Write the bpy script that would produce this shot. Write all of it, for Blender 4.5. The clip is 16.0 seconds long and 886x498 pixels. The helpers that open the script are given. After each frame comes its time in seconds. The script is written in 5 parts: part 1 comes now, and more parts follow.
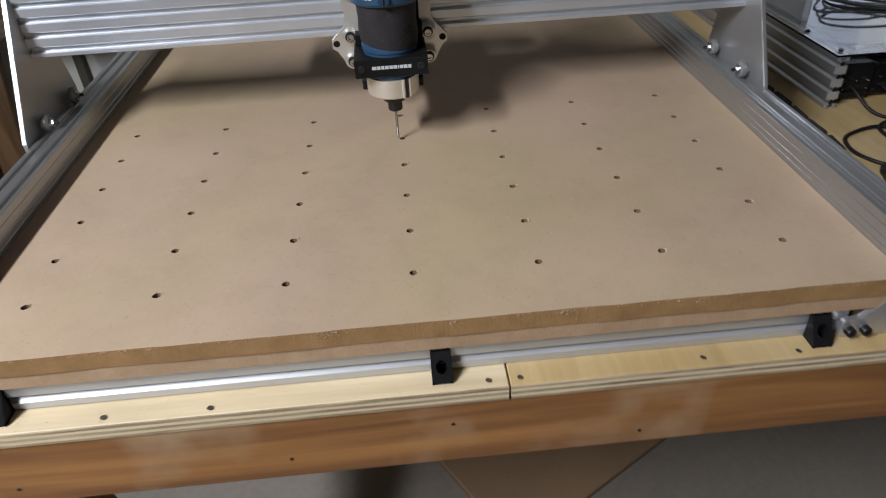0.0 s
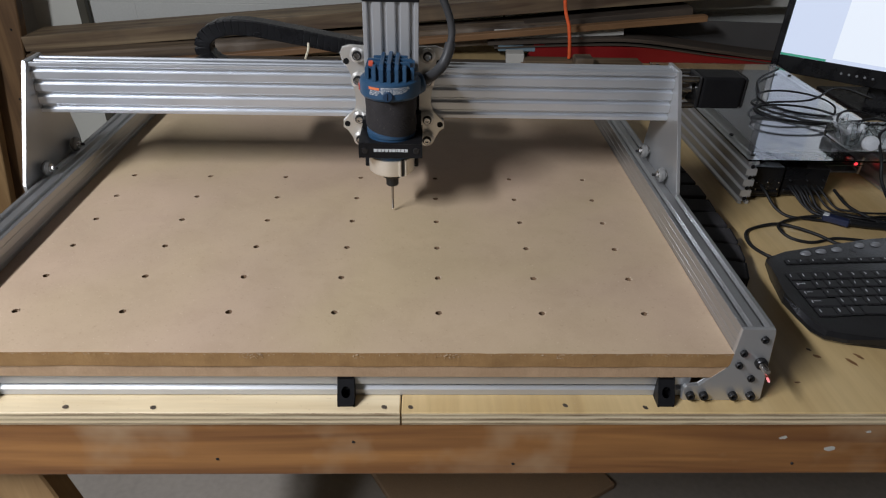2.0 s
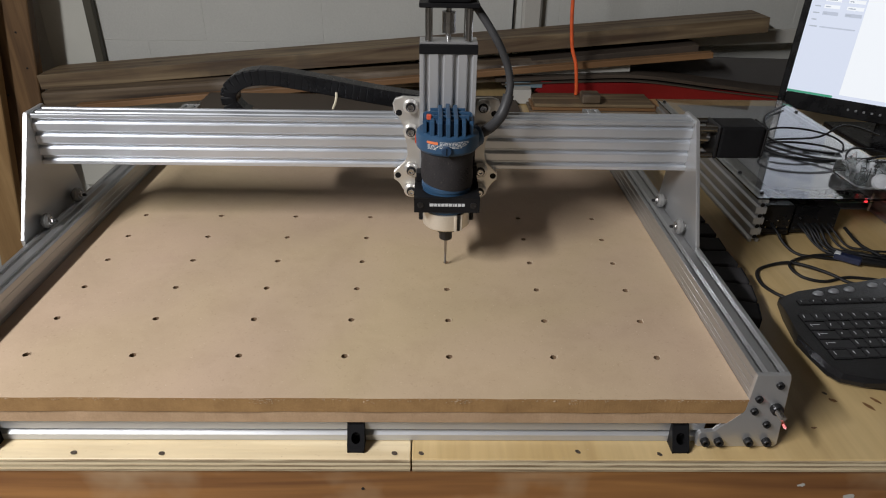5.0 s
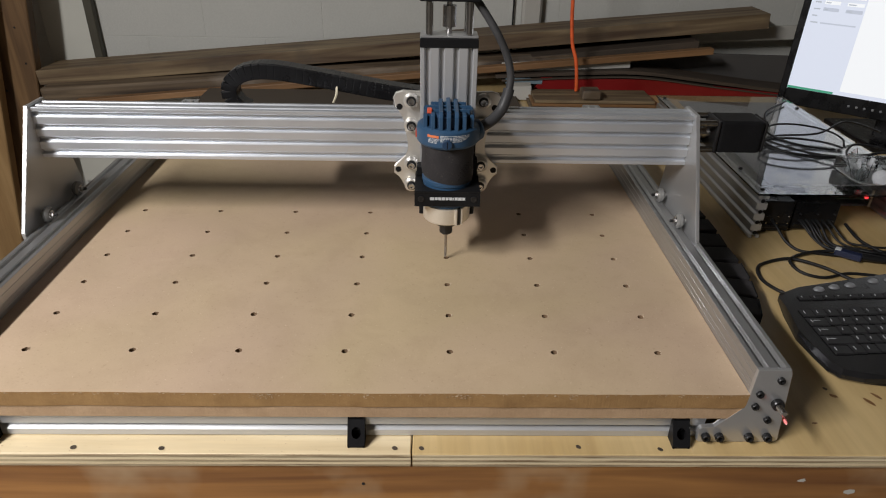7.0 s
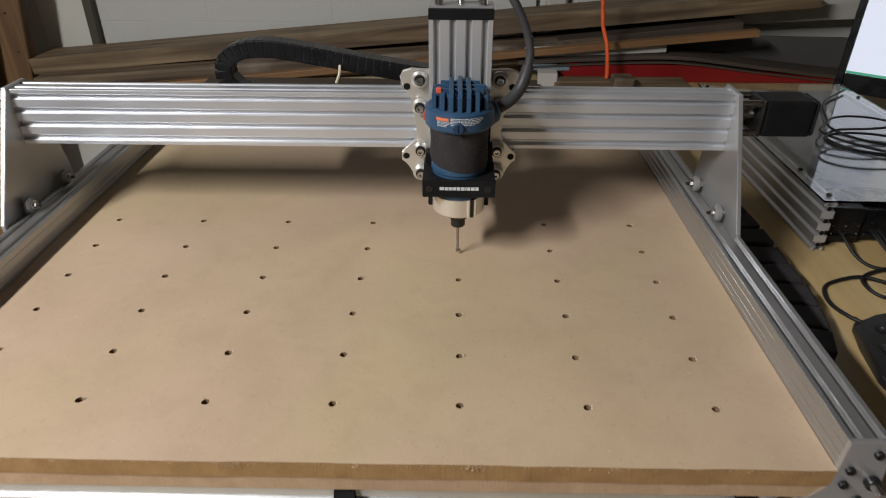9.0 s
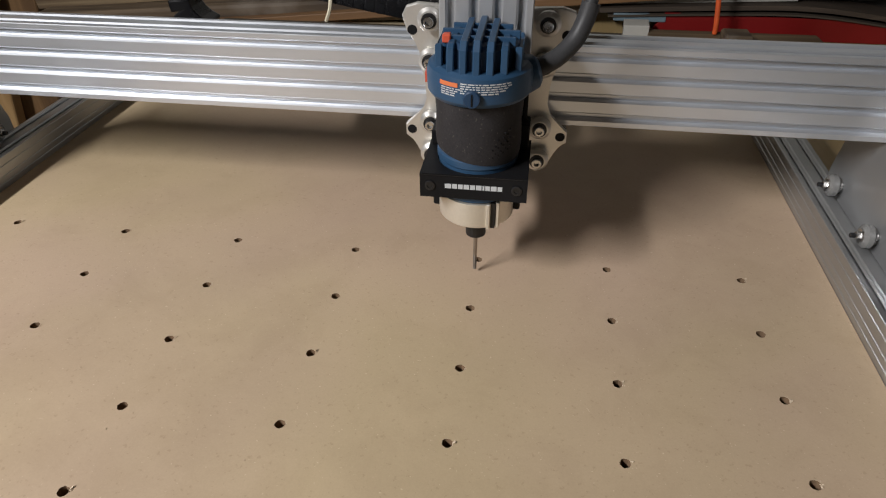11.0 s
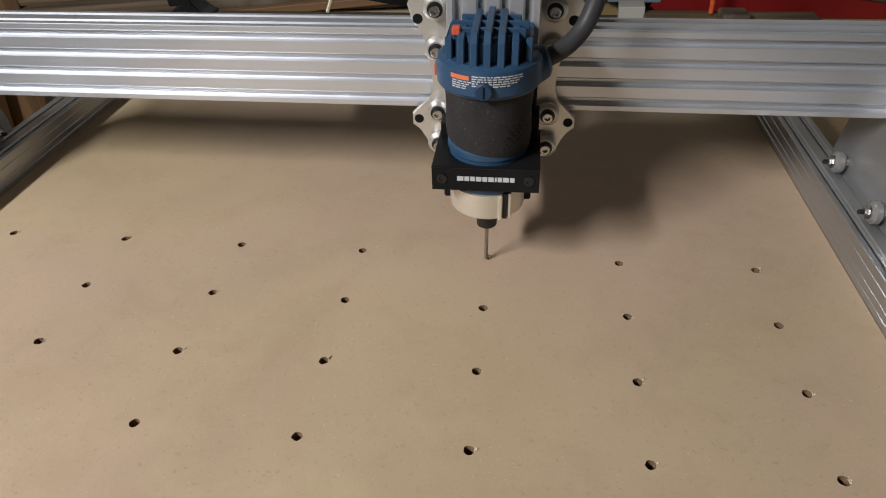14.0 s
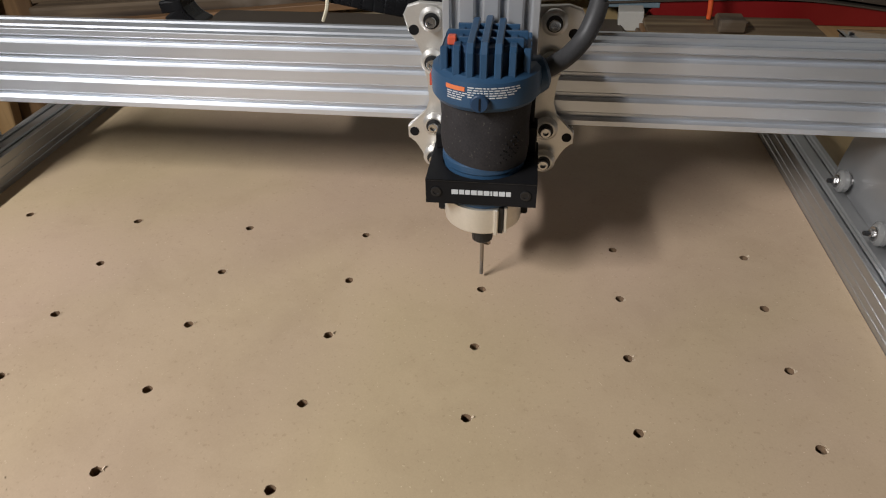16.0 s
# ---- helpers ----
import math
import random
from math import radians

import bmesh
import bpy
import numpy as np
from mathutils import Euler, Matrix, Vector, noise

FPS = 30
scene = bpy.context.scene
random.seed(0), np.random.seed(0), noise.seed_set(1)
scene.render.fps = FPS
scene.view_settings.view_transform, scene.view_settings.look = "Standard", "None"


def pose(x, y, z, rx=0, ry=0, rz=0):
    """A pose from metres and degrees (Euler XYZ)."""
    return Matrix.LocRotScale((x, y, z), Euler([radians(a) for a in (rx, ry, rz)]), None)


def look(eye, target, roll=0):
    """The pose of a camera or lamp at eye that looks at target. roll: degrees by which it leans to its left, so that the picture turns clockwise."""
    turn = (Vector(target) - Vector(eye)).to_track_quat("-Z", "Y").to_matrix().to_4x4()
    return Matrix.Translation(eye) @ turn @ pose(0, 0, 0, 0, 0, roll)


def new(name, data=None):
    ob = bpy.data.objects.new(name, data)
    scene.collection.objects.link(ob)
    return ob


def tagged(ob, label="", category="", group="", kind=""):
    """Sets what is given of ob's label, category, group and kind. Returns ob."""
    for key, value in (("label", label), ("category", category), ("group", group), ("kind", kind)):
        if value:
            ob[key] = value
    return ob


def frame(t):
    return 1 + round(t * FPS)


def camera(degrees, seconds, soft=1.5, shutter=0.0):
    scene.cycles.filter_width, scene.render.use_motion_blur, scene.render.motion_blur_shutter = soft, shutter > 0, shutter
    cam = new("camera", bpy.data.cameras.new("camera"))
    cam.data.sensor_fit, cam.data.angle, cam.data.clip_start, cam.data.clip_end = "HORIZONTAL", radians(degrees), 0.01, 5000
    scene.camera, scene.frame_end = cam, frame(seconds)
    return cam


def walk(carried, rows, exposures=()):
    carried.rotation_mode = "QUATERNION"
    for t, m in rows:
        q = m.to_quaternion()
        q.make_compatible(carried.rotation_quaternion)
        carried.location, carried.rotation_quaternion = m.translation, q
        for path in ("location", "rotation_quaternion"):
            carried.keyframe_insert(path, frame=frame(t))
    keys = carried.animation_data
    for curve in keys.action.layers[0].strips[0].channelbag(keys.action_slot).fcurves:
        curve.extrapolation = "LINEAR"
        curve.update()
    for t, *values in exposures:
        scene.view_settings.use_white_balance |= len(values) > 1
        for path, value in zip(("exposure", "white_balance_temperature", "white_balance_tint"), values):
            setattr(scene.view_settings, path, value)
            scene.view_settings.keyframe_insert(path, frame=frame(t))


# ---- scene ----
# ---- camera ----
cam = camera(67.55, 16.0, soft=1.1, shutter=0.4)
walk(cam, [
    (0, pose(0.3963, -0.5447, 0.4176, 54.34, 2.64, -4.92)),
    (0.5, pose(0.3640, -0.6294, 0.4566, 54.23, 2.88, -7.79)),
    (1, pose(0.3898, -0.6549, 0.4770, 56.17, 1.40, -6.89)),
    (1.5, pose(0.4648, -0.6780, 0.4964, 57.72, -1.74, -2.85)),
    (2, pose(0.5041, -0.6702, 0.5042, 58.57, -1.27, -1.22)),
    (2.5, pose(0.4970, -0.6616, 0.5130, 59.72, -0.78, -0.94)),
    (3, pose(0.4931, -0.6583, 0.5140, 60.16, -0.67, -0.82)),
    (3.5, pose(0.4926, -0.6587, 0.5196, 60.67, -1.03, -0.91)),
    (4, pose(0.4973, -0.6615, 0.5198, 61.06, -0.83, -0.79)),
    (6.5, pose(0.4995, -0.6587, 0.5169, 60.94, -1.16, -0.68)),
    (7, pose(0.4972, -0.6602, 0.5156, 60.83, -1.05, -0.78)),
    (7.5, pose(0.4986, -0.6603, 0.5150, 60.75, -1.05, 0.48)),
    (8, pose(0.4934, -0.6483, 0.5098, 60.69, -0.76, 0.21)),
    (8.2, pose(0.4996, -0.6363, 0.5043, 60.70, -0.74, 0.34)),
    (10.3, pose(0.5271, -0.2294, 0.4311, 56.57, 0.17, 2.26)),
    (10.5, pose(0.5477, -0.2060, 0.4189, 56.36, -0.73, 3.33)),
    (11, pose(0.5683, -0.1619, 0.4070, 54.69, 0.26, 8.16)),
    (11.5, pose(0.5558, -0.1549, 0.4105, 54.21, 0.69, 7.68)),
    (12, pose(0.5470, -0.1551, 0.4127, 54.24, 0.74, 7.27)),
    (12.5, pose(0.5459, -0.1520, 0.4107, 54.09, 0.71, 6.97)),
    (13, pose(0.5467, -0.1488, 0.4104, 53.64, 1.04, 6.91)),
    (13.5, pose(0.5456, -0.1458, 0.4106, 53.39, 1.10, 6.83)),
    (14, pose(0.5493, -0.1452, 0.4124, 53.25, 1.37, 6.55)),
    (14.5, pose(0.5481, -0.1459, 0.4117, 53.09, 1.22, 6.99)),
    (15, pose(0.5463, -0.1512, 0.4110, 53.40, 1.17, 6.76)),
    (15.5, pose(0.5482, -0.1600, 0.4120, 53.50, 0.98, 6.67)),
    (16, pose(0.5528, -0.1803, 0.4094, 53.90, 0.73, 7.03)),
], exposures=[(0, -0.10, 6020, 10), (1.5, -0.12, 6000, 10), (3, -0.08, 6250, 10), (4.2, -0.06, 6350, 10), (6.3, -0.04, 6600, 10), (8.2, -0.02, 6650, 10),
              (10.3, 0.06, 6500, 10), (16, 0.06, 6500, 10)])

# ---- world and light ----
world = bpy.data.worlds.new("world")
scene.world = world
world.use_nodes = True
bg = world.node_tree.nodes["Background"]
bg.inputs[0].default_value = (0.55, 0.6, 0.7, 1)
bg.inputs[1].default_value = 0.002
scene.view_settings.exposure = 0.0
# a twin fluorescent tube under the ceiling, running front to back
ld = bpy.data.lights.new("ceiling_tube_lamp", "AREA")
ld.shape, ld.size, ld.size_y, ld.energy, ld.color = "RECTANGLE", 0.12, 1.20, 93.0, (1.0, 0.985, 0.99)
tube_lamp = new("ceiling_tube_lamp", ld)
tube_lamp.matrix_world = pose(-0.93, -1.20, 1.57, 0, -25, 0)
# Weak warm fill added to tint the shadows; no such lamp is known.
ld2 = bpy.data.lights.new("warm_fill_light", "AREA")
ld2.shape, ld2.size, ld2.energy, ld2.color = "DISK", 0.25, 0.5, (1.0, 0.86, 0.68)
fill_lamp = new("warm_fill_light", ld2)
fill_lamp.matrix_world = look((1.5, -2.2, 1.5), (0.8, 0.6, 0.0))


# ---- materials ----
def nodes_of(name):
    m = bpy.data.materials.new(name)
    m.use_nodes = True
    nt = m.node_tree
    return m, nt, nt.nodes["Principled BSDF"]


def link(nt, a, b):
    nt.links.new(a, b)


def mapped(nt, stretch=(1, 1, 1)):
    tc = nt.nodes.new("ShaderNodeTexCoord")
    mp = nt.nodes.new("ShaderNodeMapping")
    mp.inputs["Scale"].default_value = stretch
    link(nt, tc.outputs["Object"], mp.inputs["Vector"])
    return mp.outputs["Vector"]


def noise_of(nt, vec, scale, detail=4.0, rough=0.55, distort=0.0):
    n = nt.nodes.new("ShaderNodeTexNoise")
    n.inputs["Scale"].default_value = scale
    n.inputs["Detail"].default_value = detail
    n.inputs["Roughness"].default_value = rough
    n.inputs["Distortion"].default_value = distort
    link(nt, vec, n.inputs["Vector"])
    return n.outputs["Fac"]


def ramp_of(nt, fac, stops):
    r = nt.nodes.new("ShaderNodeValToRGB")
    el = r.color_ramp.elements
    while len(el) < len(stops):
        el.new(0.5)
    for e, (p, c) in zip(el, stops):
        e.position, e.color = p, (*c, 1)
    link(nt, fac, r.inputs["Fac"])
    return r.outputs["Color"]


def mixed(nt, fac, a, b, mode="MIX"):
    x = nt.nodes.new("ShaderNodeMix")
    x.data_type, x.blend_type = "RGBA", mode
    for sock, val in ((x.inputs[0], fac), (x.inputs[6], a), (x.inputs[7], b)):
        if isinstance(val, (int, float)):
            sock.default_value = val
        elif isinstance(val, tuple):
            sock.default_value = (*val, 1)
        else:
            link(nt, val, sock)
    return x.outputs[2]


def bump_of(nt, bsdf, height, strength, dist):
    b = nt.nodes.new("ShaderNodeBump")
    b.inputs["Strength"].default_value = strength
    b.inputs["Distance"].default_value = dist
    link(nt, height, b.inputs["Height"])
    link(nt, b.outputs["Normal"], bsdf.inputs["Normal"])


def scaled(c, k):
    return tuple(min(1.0, v * k) for v in c)


def surface(name, color, rough=0.5, metal=0.0, fine=300.0, broad=9.0, vary=0.12, bump=0.1, dist=0.0004, stretch=(1, 1, 1),
            coat=0.0, speck=None):
    """Two scales of variation over one colour: broad stains and fine grain, with relief."""
    m, nt, b = nodes_of(name)
    v = mapped(nt, stretch)
    nb, nf = noise_of(nt, v, broad, 5.0), noise_of(nt, v, fine, 3.0)
    c1 = ramp_of(nt, nb, [(0.25, scaled(color, 1 - vary)), (0.75, scaled(color, 1 + vary))])
    c2 = ramp_of(nt, nf, [(0.3, (1 - vary, 1 - vary, 1 - vary)), (0.7, (1.0, 1.0, 1.0))])
    col = mixed(nt, 0.8, c1, c2, "MULTIPLY")
    if speck:
        ns = noise_of(nt, v, speck[1], 1.0)
        fac = ramp_of(nt, ns, [(speck[2], (0, 0, 0)), (min(1.0, speck[2] + 0.06), (1, 1, 1))])
        col = mixed(nt, fac, col, speck[0])
    link(nt, col, b.inputs["Base Color"])
    r = ramp_of(nt, nb, [(0.2, (max(0.03, rough - 0.1),) * 3), (0.8, (min(1.0, rough + 0.1),) * 3)])
    link(nt, r, b.inputs["Roughness"])
    b.inputs["Metallic"].default_value = metal
    b.inputs["Coat Weight"].default_value = coat
    if bump:
        bump_of(nt, b, nf, bump, dist)
    return m


def wood(name, light, dark, axis=0, rough=0.55, ring=26.0, knots=True, contrast=1.0, blotch=None, coat=0.0):
    """Sawn timber with grain along one axis, knots and blotches."""
    m, nt, b = nodes_of(name)
    st = [1.0, 1.0, 1.0]
    st[axis] = 0.07
    info = nt.nodes.new("ShaderNodeObjectInfo")
    base = mapped(nt)
    sh = nt.nodes.new("ShaderNodeVectorMath")
    sh.operation = "ADD"
    off = nt.nodes.new("ShaderNodeVectorMath")
    off.operation = "SCALE"
    off.inputs[0].default_value = (7.3, 5.1, 3.7)
    link(nt, info.outputs["Random"], off.inputs["Scale"])
    link(nt, base, sh.inputs[0])
    link(nt, off.outputs["Vector"], sh.inputs[1])
    mp = nt.nodes.new("ShaderNodeMapping")
    mp.inputs["Scale"].default_value = st
    link(nt, sh.outputs["Vector"], mp.inputs["Vector"])
    v = mp.outputs["Vector"]
    g1 = noise_of(nt, v, ring, 3.0, 0.5, 1.2)
    g2 = noise_of(nt, v, ring * 9, 3.0, 0.6)
    br = noise_of(nt, sh.outputs["Vector"], 4.0, 3.0)
    mid = tuple((a + c) / 2 for a, c in zip(light, dark))
    lo = tuple(m_ + (d - m_) * contrast for m_, d in zip(mid, dark))
    hi = tuple(m_ + (l - m_) * contrast for m_, l in zip(mid, light))
    col = ramp_of(nt, g1, [(0.3, lo), (0.5, mid), (0.68, hi)])
    col = mixed(nt, 0.5, col, ramp_of(nt, g2, [(0.3, (0.72, 0.7, 0.68)), (0.7, (1, 1, 1))]), "MULTIPLY")
    col = mixed(nt, 0.6, col, ramp_of(nt, br, [(0.3, (0.75, 0.74, 0.72)), (0.7, (1, 1, 1))]), "MULTIPLY")
    if blotch:
        nb = noise_of(nt, sh.outputs["Vector"], 5.0, 4.0)
        col = mixed(nt, ramp_of(nt, nb, [(0.54, (0, 0, 0)), (0.70, (0.75, 0.75, 0.75))]), col, blotch)
    if knots:
        vo = nt.nodes.new("ShaderNodeTexVoronoi")
        vo.inputs["Scale"].default_value = 6.5
        ks = [1.0, 1.0, 1.0]
        ks[axis] = 0.45
        mk = nt.nodes.new("ShaderNodeMapping")
        mk.inputs["Scale"].default_value = ks
        link(nt, sh.outputs["Vector"], mk.inputs["Vector"])
        link(nt, mk.outputs["Vector"], vo.inputs["Vector"])
        kf = ramp_of(nt, vo.outputs["Distance"], [(0.03, (1, 1, 1)), (0.085, (0, 0, 0))])
        col = mixed(nt, kf, col, scaled(dark, 0.35))
    link(nt, col, b.inputs["Base Color"])
    b.inputs["Roughness"].default_value = rough
    b.inputs["Coat Weight"].default_value = coat
    bump_of(nt, b, g2, 0.25, 0.0006)
    return m


def brushed(name, color, rough, axis, metal=0.6):
    """Satin anodised aluminium: faint drawn lines along one axis, finger marks at a broad scale."""
    m, nt, b = nodes_of(name)
    st = [1.0, 1.0, 1.0]
    st[axis] = 0.004
    n1 = noise_of(nt, mapped(nt, tuple(st)), 1600.0, 2.0)
    n2 = noise_of(nt, mapped(nt), 11.0, 4.0)
    col = mixed(nt, 0.5, ramp_of(nt, n2, [(0.3, scaled(color, 0.95)), (0.7, scaled(color, 1.02))]),
                ramp_of(nt, n1, [(0.3, (0.965, 0.965, 0.965)), (0.7, (1, 1, 1))]), "MULTIPLY")
    link(nt, col, b.inputs["Base Color"])
    b.inputs["Metallic"].default_value = metal
    r = ramp_of(nt, n2, [(0.3, (rough - 0.04,) * 3), (0.7, (rough + 0.04,) * 3)])
    link(nt, r, b.inputs["Roughness"])
    return m


def glow(name, color, strength):
    m, nt, b = nodes_of(name)
    b.inputs["Base Color"].default_value = (0.02, 0.02, 0.02, 1)
    b.inputs["Emission Color"].default_value = (*color, 1)
    b.inputs["Emission Strength"].default_value = strength
    return m


def clear(name, color=(1, 1, 1), rough=0.03, ior=1.45):
    m, nt, b = nodes_of(name)
    b.inputs["Base Color"].default_value = (*color, 1)
    b.inputs["Roughness"].default_value = rough
    b.inputs["IOR"].default_value = ior
    b.inputs["Transmission Weight"].default_value = 1.0
    return m


def sawn(name, light, dark):
    """Fibrous sawn board edge with slanting saw marks."""
    m, nt, b = nodes_of(name)
    mp = nt.nodes.new("ShaderNodeMapping")
    mp.inputs["Rotation"].default_value = (0, radians(38), 0)
    mp.inputs["Scale"].default_value = (1.0, 1.0, 0.10)
    link(nt, mapped(nt), mp.inputs["Vector"])
    g = noise_of(nt, mp.outputs["Vector"], 420.0, 3.0, 0.6)
    n = noise_of(nt, mapped(nt), 34.0, 6.0, 0.7)
    n2 = noise_of(nt, mapped(nt), 900.0, 2.0)
    col = ramp_of(nt, n, [(0.25, dark), (0.75, light)])
    col = mixed(nt, 0.35, col, ramp_of(nt, g, [(0.3, (0.80, 0.78, 0.75)), (0.7, (1.0, 1.0, 1.0))]), "MULTIPLY")
    col = mixed(nt, 0.6, col, ramp_of(nt, n2, [(0.3, (0.7, 0.68, 0.64)), (0.7, (1, 1, 1))]), "MULTIPLY")
    link(nt, col, b.inputs["Base Color"])
    b.inputs["Roughness"].default_value = 0.9
    bump_of(nt, b, g, 0.5, 0.0007)
    return m


def concrete_block(name):
    """White-painted masonry: uneven paint, faint stains."""
    return surface(name, (0.56, 0.565, 0.53), 0.6, 0, 160, 1.6, 0.09, 0.35, 0.002)


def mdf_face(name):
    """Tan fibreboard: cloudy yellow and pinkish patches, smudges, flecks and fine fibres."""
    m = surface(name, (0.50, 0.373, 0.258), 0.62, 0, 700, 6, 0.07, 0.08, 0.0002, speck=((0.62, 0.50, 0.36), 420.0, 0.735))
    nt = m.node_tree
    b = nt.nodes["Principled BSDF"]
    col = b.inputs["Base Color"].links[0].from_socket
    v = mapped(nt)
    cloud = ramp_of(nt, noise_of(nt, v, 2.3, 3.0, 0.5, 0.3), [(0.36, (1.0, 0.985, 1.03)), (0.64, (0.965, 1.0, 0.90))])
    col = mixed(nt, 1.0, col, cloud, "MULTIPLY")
    smudge = ramp_of(nt, noise_of(nt, v, 16.0, 6.0, 0.68, 0.4), [(0.36, (0.86, 0.84, 0.82)), (0.54, (1.0, 1.0, 1.0))])
    col = mixed(nt, 0.38, col, smudge, "MULTIPLY")
    fleck = ramp_of(nt, noise_of(nt, v, 260.0, 2.0, 0.6), [(0.285, (0.70, 0.66, 0.62)), (0.36, (1.0, 1.0, 1.0))])
    col = mixed(nt, 0.4, col, fleck, "MULTIPLY")
    link(nt, col, b.inputs["Base Color"])
    return m


